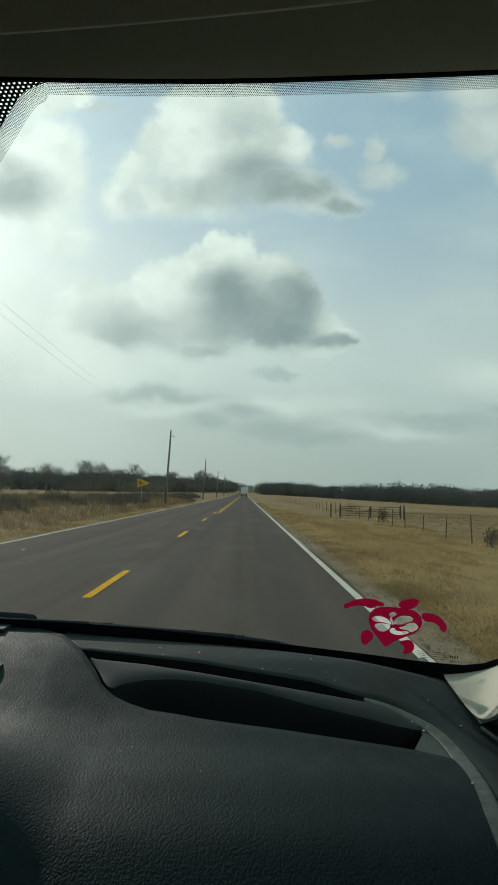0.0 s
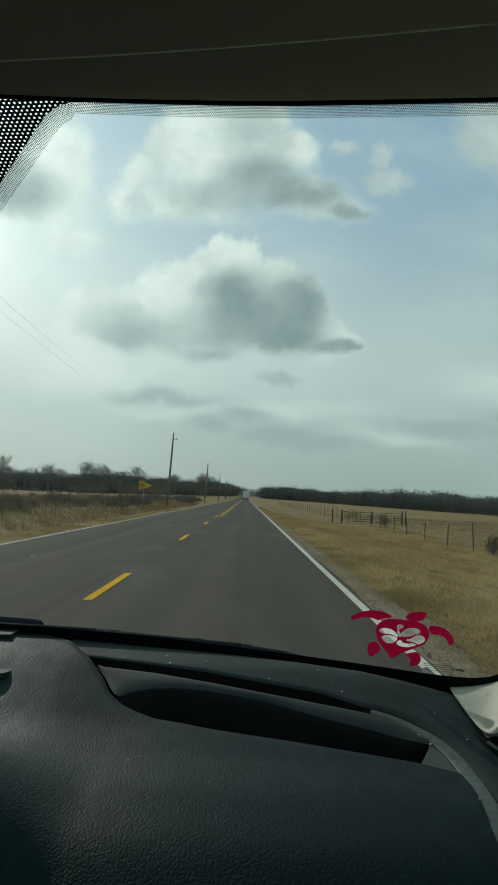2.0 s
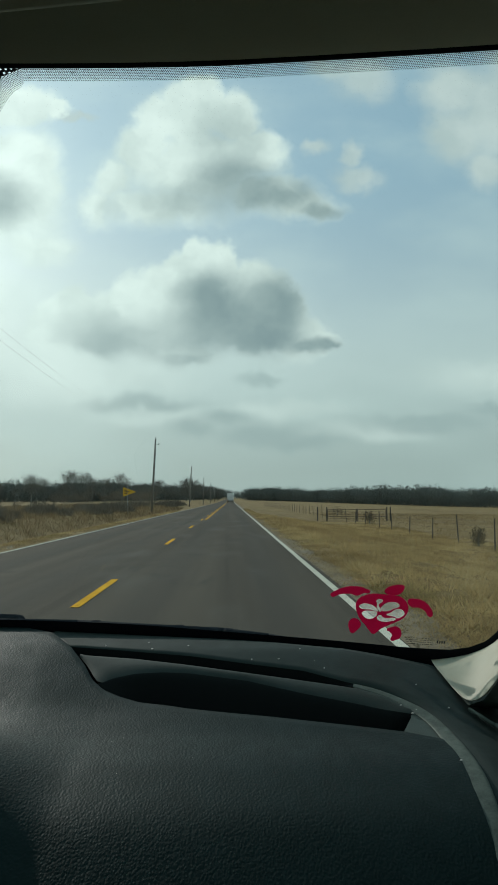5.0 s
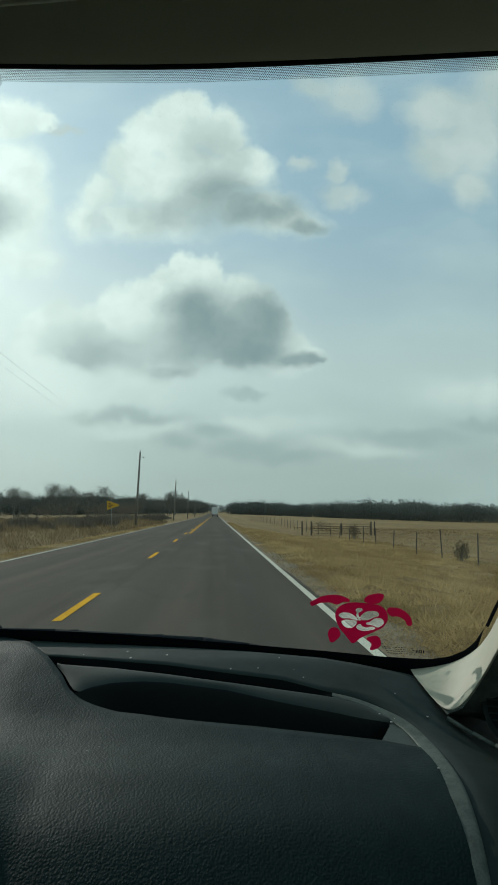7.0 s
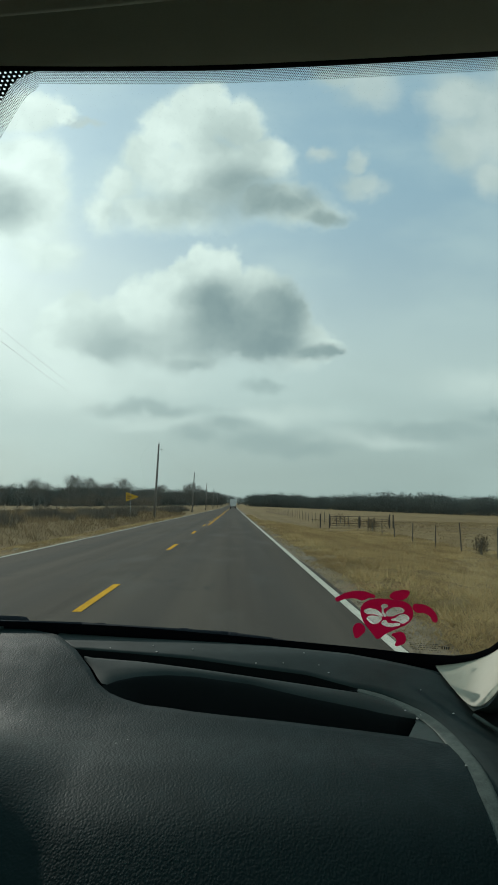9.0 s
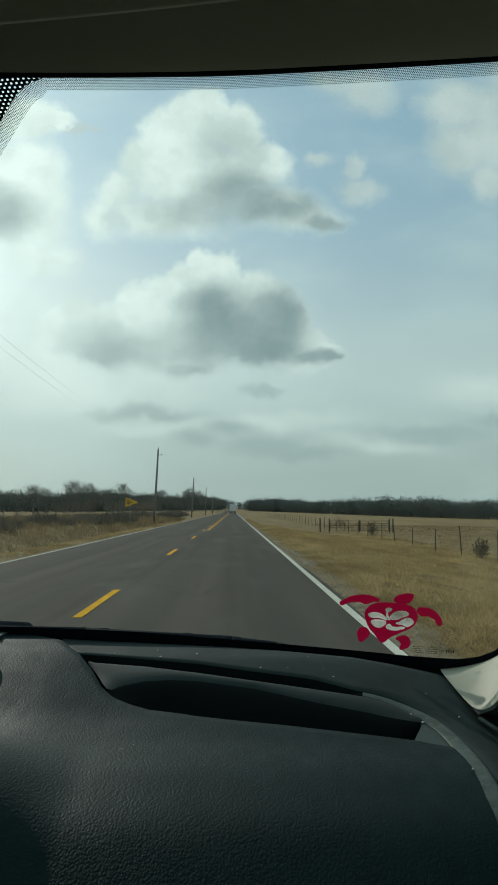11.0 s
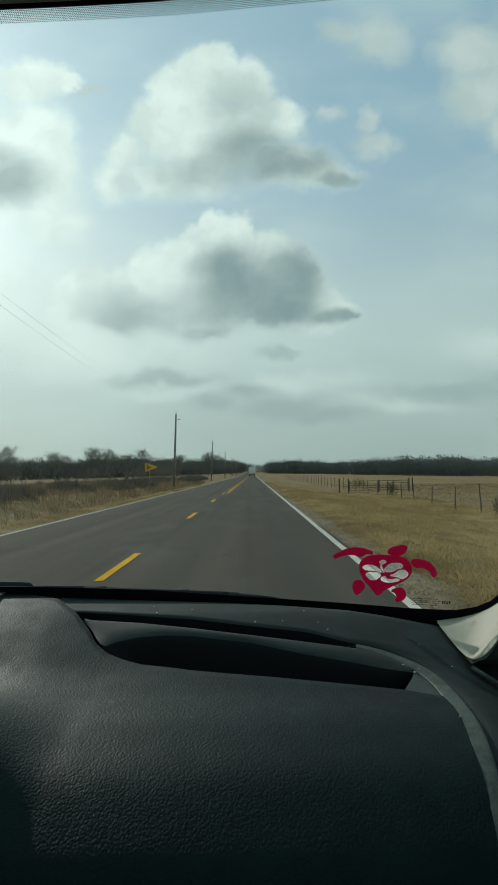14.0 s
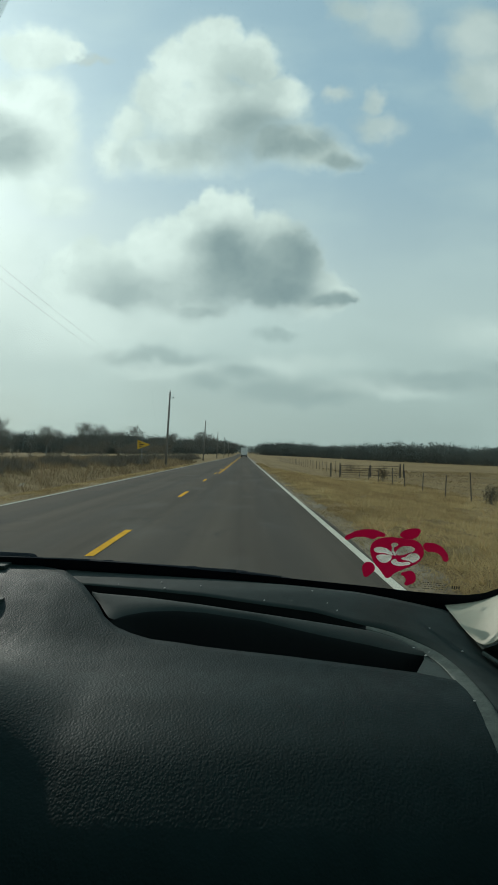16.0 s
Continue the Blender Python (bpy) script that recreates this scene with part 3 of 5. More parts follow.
def build_grass():
    """Dry tufts on both verges."""
    rng = np.random.default_rng(11)

    def blades(n, xlo, xhi, ylo, yhi, hlo, hhi, name, material, label, power=1.7, lean=1.3, width=0.004):
        x = rng.uniform(xlo, xhi, n)
        y = ylo + (yhi - ylo) * rng.random(n) ** power
        clump = np.sin(x * 2.1 + 1.3 * np.sin(y * 0.8)) * np.sin(y * 1.3 + x) + rng.normal(0, 0.5, n)
        keep = clump > -0.4
        x, y = x[keep], y[keep]
        n = len(x)
        x = x + sway(y)
        z = np.maximum(ground_z(x, y), np.where((x > 0) & (x < 2.6), -0.065 + fall(y), -9)) - 0.01
        h = rng.uniform(hlo, hhi, n) * (1 + 0.5 * np.clip(clump[keep], -0.5, 1))
        a = rng.uniform(0, 2 * np.pi, n)
        w = width * (1 + y / 14)
        dx, dy = np.cos(a), np.sin(a)
        tx, ty = rng.normal(0, lean, n) * h, rng.normal(0, lean, n) * h
        v = np.empty((n, 3, 3))
        v[:, 0] = np.stack([x - dx * w, y - dy * w, z], 1)
        v[:, 1] = np.stack([x + dx * w, y + dy * w, z], 1)
        v[:, 2] = np.stack([x + tx, y + ty, z + h], 1)
        me = bpy.data.meshes.new(name)
        me.vertices.add(3 * n)
        me.vertices.foreach_set("co", v.ravel())
        me.loops.add(3 * n)
        me.loops.foreach_set("vertex_index", np.arange(3 * n))
        me.polygons.add(n)
        me.polygons.foreach_set("loop_start", np.arange(0, 3 * n, 3))
        me.update(calc_edges=True)
        tagged(part(name, me, material), label, "grass", kind="stuff")

    blades(30000, 1.75, 2.6, 4, 110, 0.02, 0.06, "edge_grass", STRAW, "thin straw grass creeping into the gravel")
    blades(200000, 2.1, 12.5, 4, 70, 0.02, 0.075, "verge_grass", STRAW, "short matted dry straw grass on the verge")
    blades(26000, 2.6, 12.5, 5, 60, 0.07, 0.20, "tall_tufts", STRAW, "taller dry tufts among the short grass", 1.5, 0.6, 0.004)
    # bunched clumps
    cx, cy = rng.uniform(2.35, 11, 2400), 4 + 50 * rng.random(2400) ** 1.5
    n = len(cx) * 34
    k = np.repeat(np.arange(len(cx)), 34)
    size = rng.uniform(0.5, 1.5, len(cx))[k]
    a, rad = rng.uniform(0, 2 * np.pi, n), 0.11 * size * np.sqrt(rng.random(n))
    x, y = cx[k] + np.cos(a) * rad, cy[k] + np.sin(a) * rad
    x = x + sway(y)
    z = np.maximum(ground_z(x, y), np.where(x < 2.6, -0.065 + fall(y), -9)) - 0.01
    h = size * rng.uniform(0.05, 0.17, n)
    w = 0.0045 * (1 + y / 14)
    b = rng.uniform(0, 2 * np.pi, n)
    tri = np.empty((n, 3, 3))
    tri[:, 0] = np.stack([x - np.cos(b) * w, y - np.sin(b) * w, z], 1)
    tri[:, 1] = np.stack([x + np.cos(b) * w, y + np.sin(b) * w, z], 1)
    tri[:, 2] = np.stack([x + np.cos(a) * rad * 1.3, y + np.sin(a) * rad * 1.3, z + h], 1)
    me = bpy.data.meshes.new("grass_clumps")
    me.vertices.add(3 * n)
    me.vertices.foreach_set("co", tri.ravel())
    me.loops.add(3 * n)
    me.loops.foreach_set("vertex_index", np.arange(3 * n))
    me.polygons.add(n)
    me.polygons.foreach_set("loop_start", np.arange(0, 3 * n, 3))
    me.update(calc_edges=True)
    tagged(part("grass_clumps", me, STRAW), "bunched clumps of dry bent grass on the verge", "grass", kind="stuff")
    blades(40000, 12, 45, 15, 120, 0.05, 0.13, "field_grass", FIELD, "dry straw grass of the open field", 1.3)
    blades(50000, -8.8, -5.95, 8, 90, 0.02, 0.08, "verge_grass", STRAW, "short dry straw grass on the far verge")
    blades(60000, -30, -8.8, 8, 140, 0.15, 0.5, "weeds", WEED, "dead brown weeds along the fence line", 1.3, 0.5, 0.005)


def branch_tree(seed, height, spread, levels=4, r0=None):
    """A leafless tree: tapered limbs that fork into fine twigs."""
    rng = random.Random(seed)
    verts, faces = [], []

    def limb(a, d, length, r, level):
        steps = 3 if level < 2 else 2
        p = a.copy()
        ring = None
        for s in range(steps + 1):
            q = d.to_track_quat("Z", "Y")
            rr = max(r * (1 - 0.45 * s / steps), height * 0.0014)
            base = len(verts)
            for k in range(3 if level > 1 else 5):
                w = 2 * math.pi * k / (3 if level > 1 else 5)
                verts.append(p + q @ Vector((math.cos(w) * rr, math.sin(w) * rr, 0)))
            now = list(range(base, len(verts)))
            if ring:
                for k in range(len(now)):
                    faces.append((ring[k], ring[(k + 1) % len(now)], now[(k + 1) % len(now)], now[k]))
            ring = now
            if s < steps:
                p = p + d * (length / steps)
                d = (d + Vector((rng.gauss(0, 0.13), rng.gauss(0, 0.13), rng.gauss(0.04, 0.08)))).normalized()
            if level < levels and s >= 1:
                for _ in range(rng.choice((2, 3)) if level < 2 else rng.choice((1, 2, 3))):
                    out = Vector((rng.gauss(0, 1), rng.gauss(0, 1), rng.uniform(-0.1, 0.9))).normalized()
                    nd = (d * 0.75 + out * spread).normalized()
                    limb(p, nd, length * rng.uniform(0.5, 0.78), rr * rng.uniform(0.45, 0.65), level + 1)

    limb(Vector((0, 0, -0.1)), Vector((rng.gauss(0, 0.05), rng.gauss(0, 0.05), 1)).normalized(), height * 0.48, r0 or height * 0.026, 0)
    return mesh_of("bare_tree", verts, faces, True)


def build_trees():
    forms = [branch_tree(20 + k, h, s) for k, (h, s) in enumerate(((8, 0.62), (7, 0.72), (6.5, 0.7), (9, 0.58)))]
    rng = random.Random(4)
    spots = []
    for k in range(90):
        y = 190 + 3.6 * k + rng.uniform(-6, 6)
        spots.append((-16 - 0.30 * max(0, 470 - y) + rng.uniform(-16, 10), y, rng.uniform(0.8, 1.3)))
    spots += [(-47, 175, 0.65), (-36, 210, 0.7), (-64, 195, 0.7), (-30, 250, 0.75)]
    for x, y, s in spots:
        ob = tagged(thing("bare_tree", "leafless grey-brown roadside tree with fine twigs", "tree", pose(x, y, float(ground_z(x, y))) @ Matrix.Diagonal((s, s, s, 1)), "bare trees beyond the weeds"), "")
        ob.matrix_basis = pose(x, y, float(ground_z(x, y)), 0, 0, rng.uniform(0, 360))
        ob.scale = (s, s, s * rng.uniform(0.85, 1.1))
        part("trunk_and_limbs", rng.choice(forms), BARK, ob)
    # thin shrubs in front of them
    shrubs = [branch_tree(60 + k, 2.6, 1.1, 4, 0.02) for k in range(3)]
    for k in range(46):
        y = 24 + 4.6 * k + rng.uniform(-2, 2)
        x = -10.8 - rng.random() * 4 - 0.05 * y
        s = rng.uniform(0.45, 1.0) * (0.55 + 0.004 * y)
        ob = thing("bare_shrub", "low leafless grey-brown shrub among the weeds", "shrub", None, "shrubs along the fence line")
        ob.matrix_basis = pose(x, y, float(ground_z(x, y)), 0, 0, rng.uniform(0, 360))
        ob.scale = (s * 1.2, s * 1.2, s)
        part("stems", rng.choice(shrubs), BRUSH, ob)


def build_woods():
    """Far woods: crowns of many small scraps with an uneven top, one sheet of stuff on each side."""
    rng = np.random.default_rng(21)

    def belt(name, line, count, hlo, hhi, deep, label):
        pts = np.array(line, float)
        seg = np.linalg.norm(np.diff(pts, axis=0), axis=1)
        cum = np.concatenate([[0], np.cumsum(seg)])
        V, n_tri = [], 230
        for _ in range(count):
            s = rng.uniform(0, cum[-1])
            x, y = np.interp(s, cum, pts[:, 0]), np.interp(s, cum, pts[:, 1])
            d = rng.random() ** 1.3 * deep
            x, y = x + np.sign(x) * d * 0.4, y + d
            h = rng.uniform(hlo, hhi) * (0.92 + 0.07 * math.sin(s * 0.031) + 0.06 * math.sin(s * 0.13)) * (1.22 if rng.random() < 0.10 else 1.0)
            g = float(ground_z(x, y))
            w = h * rng.uniform(0.30, 0.5)
            u = rng.normal(0, 1, (n_tri, 3))
            u /= np.linalg.norm(u, axis=1)[:, None]
            rad = rng.random(n_tri)[:, None] ** 0.4
            c = u * rad * np.array([w, w, h * 0.5]) + np.array([x, y, g + h * 0.5])
            e = rng.normal(0, 1, (n_tri, 2, 3)) * h * np.array([0.030, 0.030, 0.046])
            V.append(np.stack([c, c + e[:, 0], c + e[:, 1]], 1))
            # trunk
            t = np.array([[[x - 0.15, y, g], [x + 0.15, y, g], [x, y, g + h]]])
            V.append(t)
        v = np.concatenate(V)
        n = len(v)
        me = bpy.data.meshes.new(name)
        me.vertices.add(3 * n)
        me.vertices.foreach_set("co", v.ravel())
        me.loops.add(3 * n)
        me.loops.foreach_set("vertex_index", np.arange(3 * n))
        me.polygons.add(n)
        me.polygons.foreach_set("loop_start", np.arange(0, 3 * n, 3))
        me.update(calc_edges=True)
        tagged(part(name, me, TWIG), label, "woods", kind="stuff")

    belt("far_woods", [(8, 700), (41, 610), (125, 375), (260, 270), (420, 200)], 1500, 9.9, 11.5, 40, "dark leafless woods at the far edge of the field")
    belt("far_woods", [(-12, 700), (-44, 540), (-84, 400), (-140, 300), (-300, 215)], 1500, 9.9, 11.5, 36, "dark leafless woods beyond the weeds")
    belt("far_woods", [(-60, 900), (0, 1000), (60, 900)], 260, 10, 14, 60, "dark distant trees where the road ends")


def build_poles():
    top = {}
    rng = random.Random(2)
    leans = [0, 0.3, 2.6, 2.8, 1.5, 0.5, 0.0]
    first = None
    for k in range(7):
        y = -66 + 79 * k
        x = -10.0
        at = pose(x, y, float(ground_z(x, y)) - 0.2, 0, leans[k], 0)
        ob = thing("utility_pole", "weathered grey wooden utility pole with one insulator and a bracket", "utility pole", at, "utility poles along the road")
        bm = bmesh.new()
        tube(bm, (0, 0, 0), (0, 0, 9.3), 0.135, 0.095, 12)
        part("shaft", bm, POLE, ob, smooth=True)
        bm = bmesh.new()
        tube(bm, (0, 0, 9.28), (0, 0, 9.42), 0.03, 0.02, 8)
        tube(bm, (0, 0, 9.42), (0, 0, 9.54), 0.06, 0.04, 8)
        part("insulator", bm, STEEL, ob)
        bm = bmesh.new()
        tube(bm, (0, 0, 8.55), (0.42, 0, 8.62), 0.025, 0.025, 6)
        tube(bm, (0.42, 0, 8.56), (0.42, 0, 8.74), 0.07, 0.05, 8)
        part("bracket", bm, STEEL, ob)
        bm = bmesh.new()
        tube(bm, (0.155, 0, 0.2), (0.11, 0, 7.9), 0.012, 0.012, 5)
        part("ground_wire", bm, STEEL, ob)
        top[k] = (at @ Vector((0, 0, 9.54)), at @ Vector((0.42, 0, 8.74)))
    for line in (0, 1):
        crv = bpy.data.curves.new("power_line", "CURVE")
        crv.dimensions, crv.bevel_depth, crv.bevel_resolution = "3D", 0.003, 1
        for k in range(6):
            a, b = top[k][line], top[k + 1][line]
            sp = crv.splines.new("POLY")
            sp.points.add(14)
            for i in range(15):
                t = i / 14
                p = a.lerp(b, t)
                sp.points[i].co = (p.x, p.y, p.z - 4 * 0.8 * t * (1 - t), 1)
        crv.materials.append(BLACK)
        tagged(new("power_line", crv), "thin dark power line sagging from pole to pole", "cable")


def build_fence():
    """Post-and-wire fence along the field, with a pipe gate."""
    fx = 10.6
    fence = thing("wire_fence", "old wire fence on thin dark posts along the field", "fence")
    rng = random.Random(9)
    bm = bmesh.new()
    tube(bm, (0, 0, -0.2), (0, 0, 1.3), 0.032, 0.027, 7)
    shared = None
    posts = []
    y = 20.0
    while y < 260:
        if not 69 < y < 77:
            posts.append(y)
        y += 4.9
    for y in posts:
        m = pose(fx + rng.uniform(-0.1, 0.1), y, float(ground_z(fx, y)), rng.uniform(-4, 4), rng.uniform(-4, 4), rng.uniform(0, 90))
        if shared is None:
            ob = part("post", bm, POST, fence, m=m)
            shared = ob.data
        else:
            ob = part("post", shared, POST, fence, m=m)
        ob.scale = (1, 1, rng.uniform(0.85, 1.1))
    for h in (0.35, 0.65, 0.95, 1.18):
        for y0, y1 in ((20, 68.9), (78, 260)):
            bm = bmesh.new()
            ys = np.arange(y0, y1, 4.9)
            for a, b in zip(ys[:-1], ys[1:]):
                tube(bm, (fx, a, float(ground_z(fx, a)) + h), (fx, b, float(ground_z(fx, b)) + h), 0.004, 0.004, 4, False)
            part("wire", bm, RUST, fence)
    gate = thing("field_gate", "dark rusty pipe gate with five rails set back from the road", "gate", pose(9.2, 73, float(ground_z(10.6, 73)) - 0.02))
    z1 = 1.15
    for x in (-0.9, 0.0, 2.95, 5.9, 6.25):
        bm = bmesh.new()
        tube(bm, (x, 0, -0.2), (x, 0, 1.38 if x != 2.95 else 1.25), 0.07, 0.065, 8)
        part("gate_post", bm, POST, gate)
    for x0, x1 in ((0.1, 2.85), (3.05, 5.8)):
        for h in (0.25, 0.48, 0.70, 0.92, z1):
            bm = bmesh.new()
            tube(bm, (x0, 0.05, h), (x1, 0.05, h), 0.022, 0.022, 6)
            part("rail", bm, RUST, gate)
        for x in (x0, (x0 + x1) / 2, x1):
            bm = bmesh.new()
            tube(bm, (x, 0.05, 0.22), (x, 0.05, z1 + 0.02), 0.022, 0.022, 6)
            part("upright", bm, RUST, gate)


def build_bushes():
    def bush(seed, h, w):
        rng = np.random.default_rng(seed)
        n = 1050
        u = rng.normal(0, 1, (n, 3))
        u /= np.linalg.norm(u, axis=1)[:, None]
        r = rng.random(n)[:, None] ** 0.45
        c = u * r * np.array([w / 2, w / 2, h / 2]) * (0.75 + 0.5 * rng.random((n, 1))) + np.array([0, 0, h * 0.52])
        e = rng.normal(0, 1, (n, 2, 3)) * np.array([0.022, 0.022, 0.06])
        v = np.stack([c, c + e[:, 0], c + e[:, 1]], 1).reshape(-1, 3)
        return mesh_of("foliage", v.tolist(), [(3 * i, 3 * i + 1, 3 * i + 2) for i in range(n)])

    for k, (x, y, h, w) in enumerate(((10.9, 33.0, 0.95, 0.75), (11.2, 61.0, 1.35, 0.95), (13.5, 96.0, 1.3, 2.2))):
        ob = thing("cedar_bush", "small dark brownish cedar bush at the fence line", "bush", pose(x, y, float(ground_z(x, y)) - 0.05), "cedar bushes by the fence")
        part("foliage", bush(70 + k, h, w), CEDAR, ob)
        bm = bmesh.new()
        tube(bm, (0, 0, 0), (0, 0, h * 0.7), 0.05, 0.02, 6)
        part("stem", bm, BARK, ob)


def build_brush():
    rng = random.Random(31)
    forms = []
    for k in range(4):
        r = np.random.default_rng(90 + k)
        n = 1400
        a, rad = r.uniform(0, 2 * np.pi, n), np.sqrt(r.random(n))
        h = 1.25 * (1 - 0.6 * rad ** 2) * r.uniform(0.35, 1.0, n)
        c = np.stack([rad * np.cos(a) * 1.5, rad * np.sin(a) * 1.5, h * 0.5], 1)
        e = np.stack([r.normal(0, 0.10, n), r.normal(0, 0.10, n), h * 0.5], 1)
        w = r.normal(0, 0.012, (n, 3))
        v = np.stack([c - e, c + e, c + e * 0.2 + w], 1).reshape(-1, 3)
        forms.append(mesh_of("brush", v.tolist(), [(3 * i, 3 * i + 1, 3 * i + 2) for i in range(n)]))
    for k in range(30):
        y = 26 + 5.0 * k + rng.uniform(-2.5, 2.5)
        x = -11.2 - rng.random() * 3.0
        s = rng.uniform(0.8, 1.45)
        ob = thing("brush_clump", "tangled brown-grey brush clump beside the verge", "brush", pose(x, y, float(ground_z(x, y)) - 0.05, 0, 0, rng.uniform(0, 360)), "brush along the fence line")
        ob.scale = (s, s, s * rng.uniform(0.7, 1.1))
        part("stalks", rng.choice(forms), BRUSH, ob)


def build_sign():
    x, y = -10.4, 74
    sign = thing("pennant_sign", "yellow pennant-shaped no passing sign on a thin post", "road sign", pose(x, y, float(ground_z(x, y))))
    bm = bmesh.new()
    tube(bm, (0, 0.03, -0.2), (0, 0.03, 2.85), 0.035, 0.035, 6)
    part("post", bm, STEEL, sign)
    bm = bmesh.new()
    z, w, h = 2.25, 1.22, 0.92
    face = bm.faces.new([bm.verts.new(p) for p in ((-0.45, 0, z - h / 2), (-0.45 + w, 0, z - 0.03), (-0.45 + w, 0, z + 0.03), (-0.45, 0, z + h / 2))])
    ext = bmesh.ops.extrude_face_region(bm, geom=[face])
    bmesh.ops.translate(bm, vec=(0, 0.012, 0), verts=[g for g in ext["geom"] if isinstance(g, bmesh.types.BMVert)])
    bmesh.ops.recalc_face_normals(bm, faces=bm.faces)
    part("plate", bm, SIGN_Y, sign, "yellow reflective plate")
    for dz, wd in ((0.17, 0.22), (0.0, 0.5), (-0.17, 0.3)):
        bm = bmesh.new()
        box(bm, (wd, 0.004, 0.085), (-0.32 + wd / 2, -0.004, z + dz))
        part("lettering_bar", bm, BLACK, sign)


def build_truck():
    truck = thing("box_truck", "white box truck driving far ahead in the lane", "truck", pose(-1.0, 292, -0.03 + float(fall(292))))
    bm = bmesh.new()
    box(bm, (2.5, 7.5, 2.75), (0, 3.75, 2.45), 0.05)
    part("cargo_box", bm, TRUCK_W, truck)
    for x in (-0.62, 0.62):
        bm = bmesh.new()
        box(bm, (1.16, 0.04, 2.45), (x, -0.03, 2.42), 0.012)
        part("rear_door", bm, TRUCK_W, truck)
    bm = bmesh.new()
    box(bm, (2.4, 0.16, 0.22), (0, -0.05, 0.72), 0.03)
    part("bumper", bm, BLACK, truck)
    bm = bmesh.new()
    box(bm, (2.1, 2.0, 1.9), (0, 8.6, 1.5), 0.15)
    part("cab", bm, TRUCK_W, truck)
    for x in (-1.05, 1.05):
        bm = bmesh.new()
        box(bm, (0.2, 0.05, 0.14), (x, -0.09, 0.95), 0.015)
        part("tail_lamp", bm, TAIL_RED, truck)
        for y in (1.6, 8.6):
            bm = bmesh.new()
            tube(bm, (x - 0.14, y, 0.48), (x + 0.14, y, 0.48), 0.48, 0.48, 16)
            wheel = part("wheel", bm, RUBBER, truck)
            bm = bmesh.new()
            tube(bm, (x - 0.15, y, 0.48), (x + 0.15, y, 0.48), 0.26, 0.26, 12)
            part("rim", bm, STEEL, wheel)


# ---------------------------------------------------------------- the car we sit in
MID = -0.40                                   # the car's middle, left of the passenger


def bow(x):
    return 0.25 * (x - MID) ** 2


GLASS_Y = (0.38, 0.423, 0.6, 0.8, 0.964, 1.032, 1.10)
GLASS_Z = (1.522, 1.501, 1.405, 1.285, 1.159, 1.087, 1.01)


def on_glass(x, q, lift=0.0):
    """A point of the windscreen: q runs down it along the middle line, lift is towards the cabin."""
    return (x, q - bow(x) - 0.6 * lift, float(np.interp(q, GLASS_Y, GLASS_Z)) - 0.8 * lift)


def head_q(x):
    return 0.4273 + (0.049 * x + 0.08 * x * x if x > 0 else 0.071 * x) if x > -0.2 else 0.4131 - 0.02 * (x + 0.2)


DASH_Z = curve_at([(0.20, 0.56), (0.27, 0.70), (0.32, 0.79), (0.36, 0.86), (0.42, 0.932), (0.5, 0.988), (0.58, 1.021), (0.66, 1.034), (0.74, 1.034), (0.80, 1.041), (0.93, 1.076), (0.98, 1.083), (1.2, 1.098)])


def dash_z(y):
    return (DASH_Z(y - 0.02) + 2 * DASH_Z(y) + DASH_Z(y + 0.02)) / 4 if y < 0.72 else DASH_Z(y)


LIP = curve_at([(-1.2, 1.02), (-0.45, 1.035), (-0.26, 1.01), (-0.221, .985), (-.184, .931), (-.158, .889), (-.143, .858), (-.125, .836), (-.107, .823), (-.085, .812), (-.055, .806), (-.001, .791), (.057, .777), (.14, .753), (.179, .741), (.216, .714)])
POCKET_BACK = curve_at([(-.140, .850), (-.124, .864), (-.1, .874), (-.068, .877), (-.036, .874), (.029, .857), (.09, .830), (.148, .808), (.199, .785)])
SLOT_NEAR = curve_at([(-.172, .919), (-.105, .909), (-.037, .893), (.061, .866), (.141, .843)])
SLOT_FAR = curve_at([(-.188, .943), (-.108, .927), (-.039, .915), (.029, .896), (.094, .879), (.147, .850)])
RIDGE_IN = [(.147, .842), (.165, .832), (.181, .821), (.2, .796), (.208, .773), (.2125, .750), (.214, .711), (.213, .667), (.210, .629), (.207, .599), (.204, .561), (.199, .531), (.192, .48), (.185, .40), (.18, .30), (.178, .22)]
RIDGE_OUT = [(.149, .850), (.167, .846), (.184, .833), (.209, .807), (.217, .781), (.223, .750), (.2245, .706), (.2235, .660), (.222, .627), (.218, .599), (.213, .561), (.206, .531), (.200, .48), (.193, .40), (.188, .30), (.186, .22)]


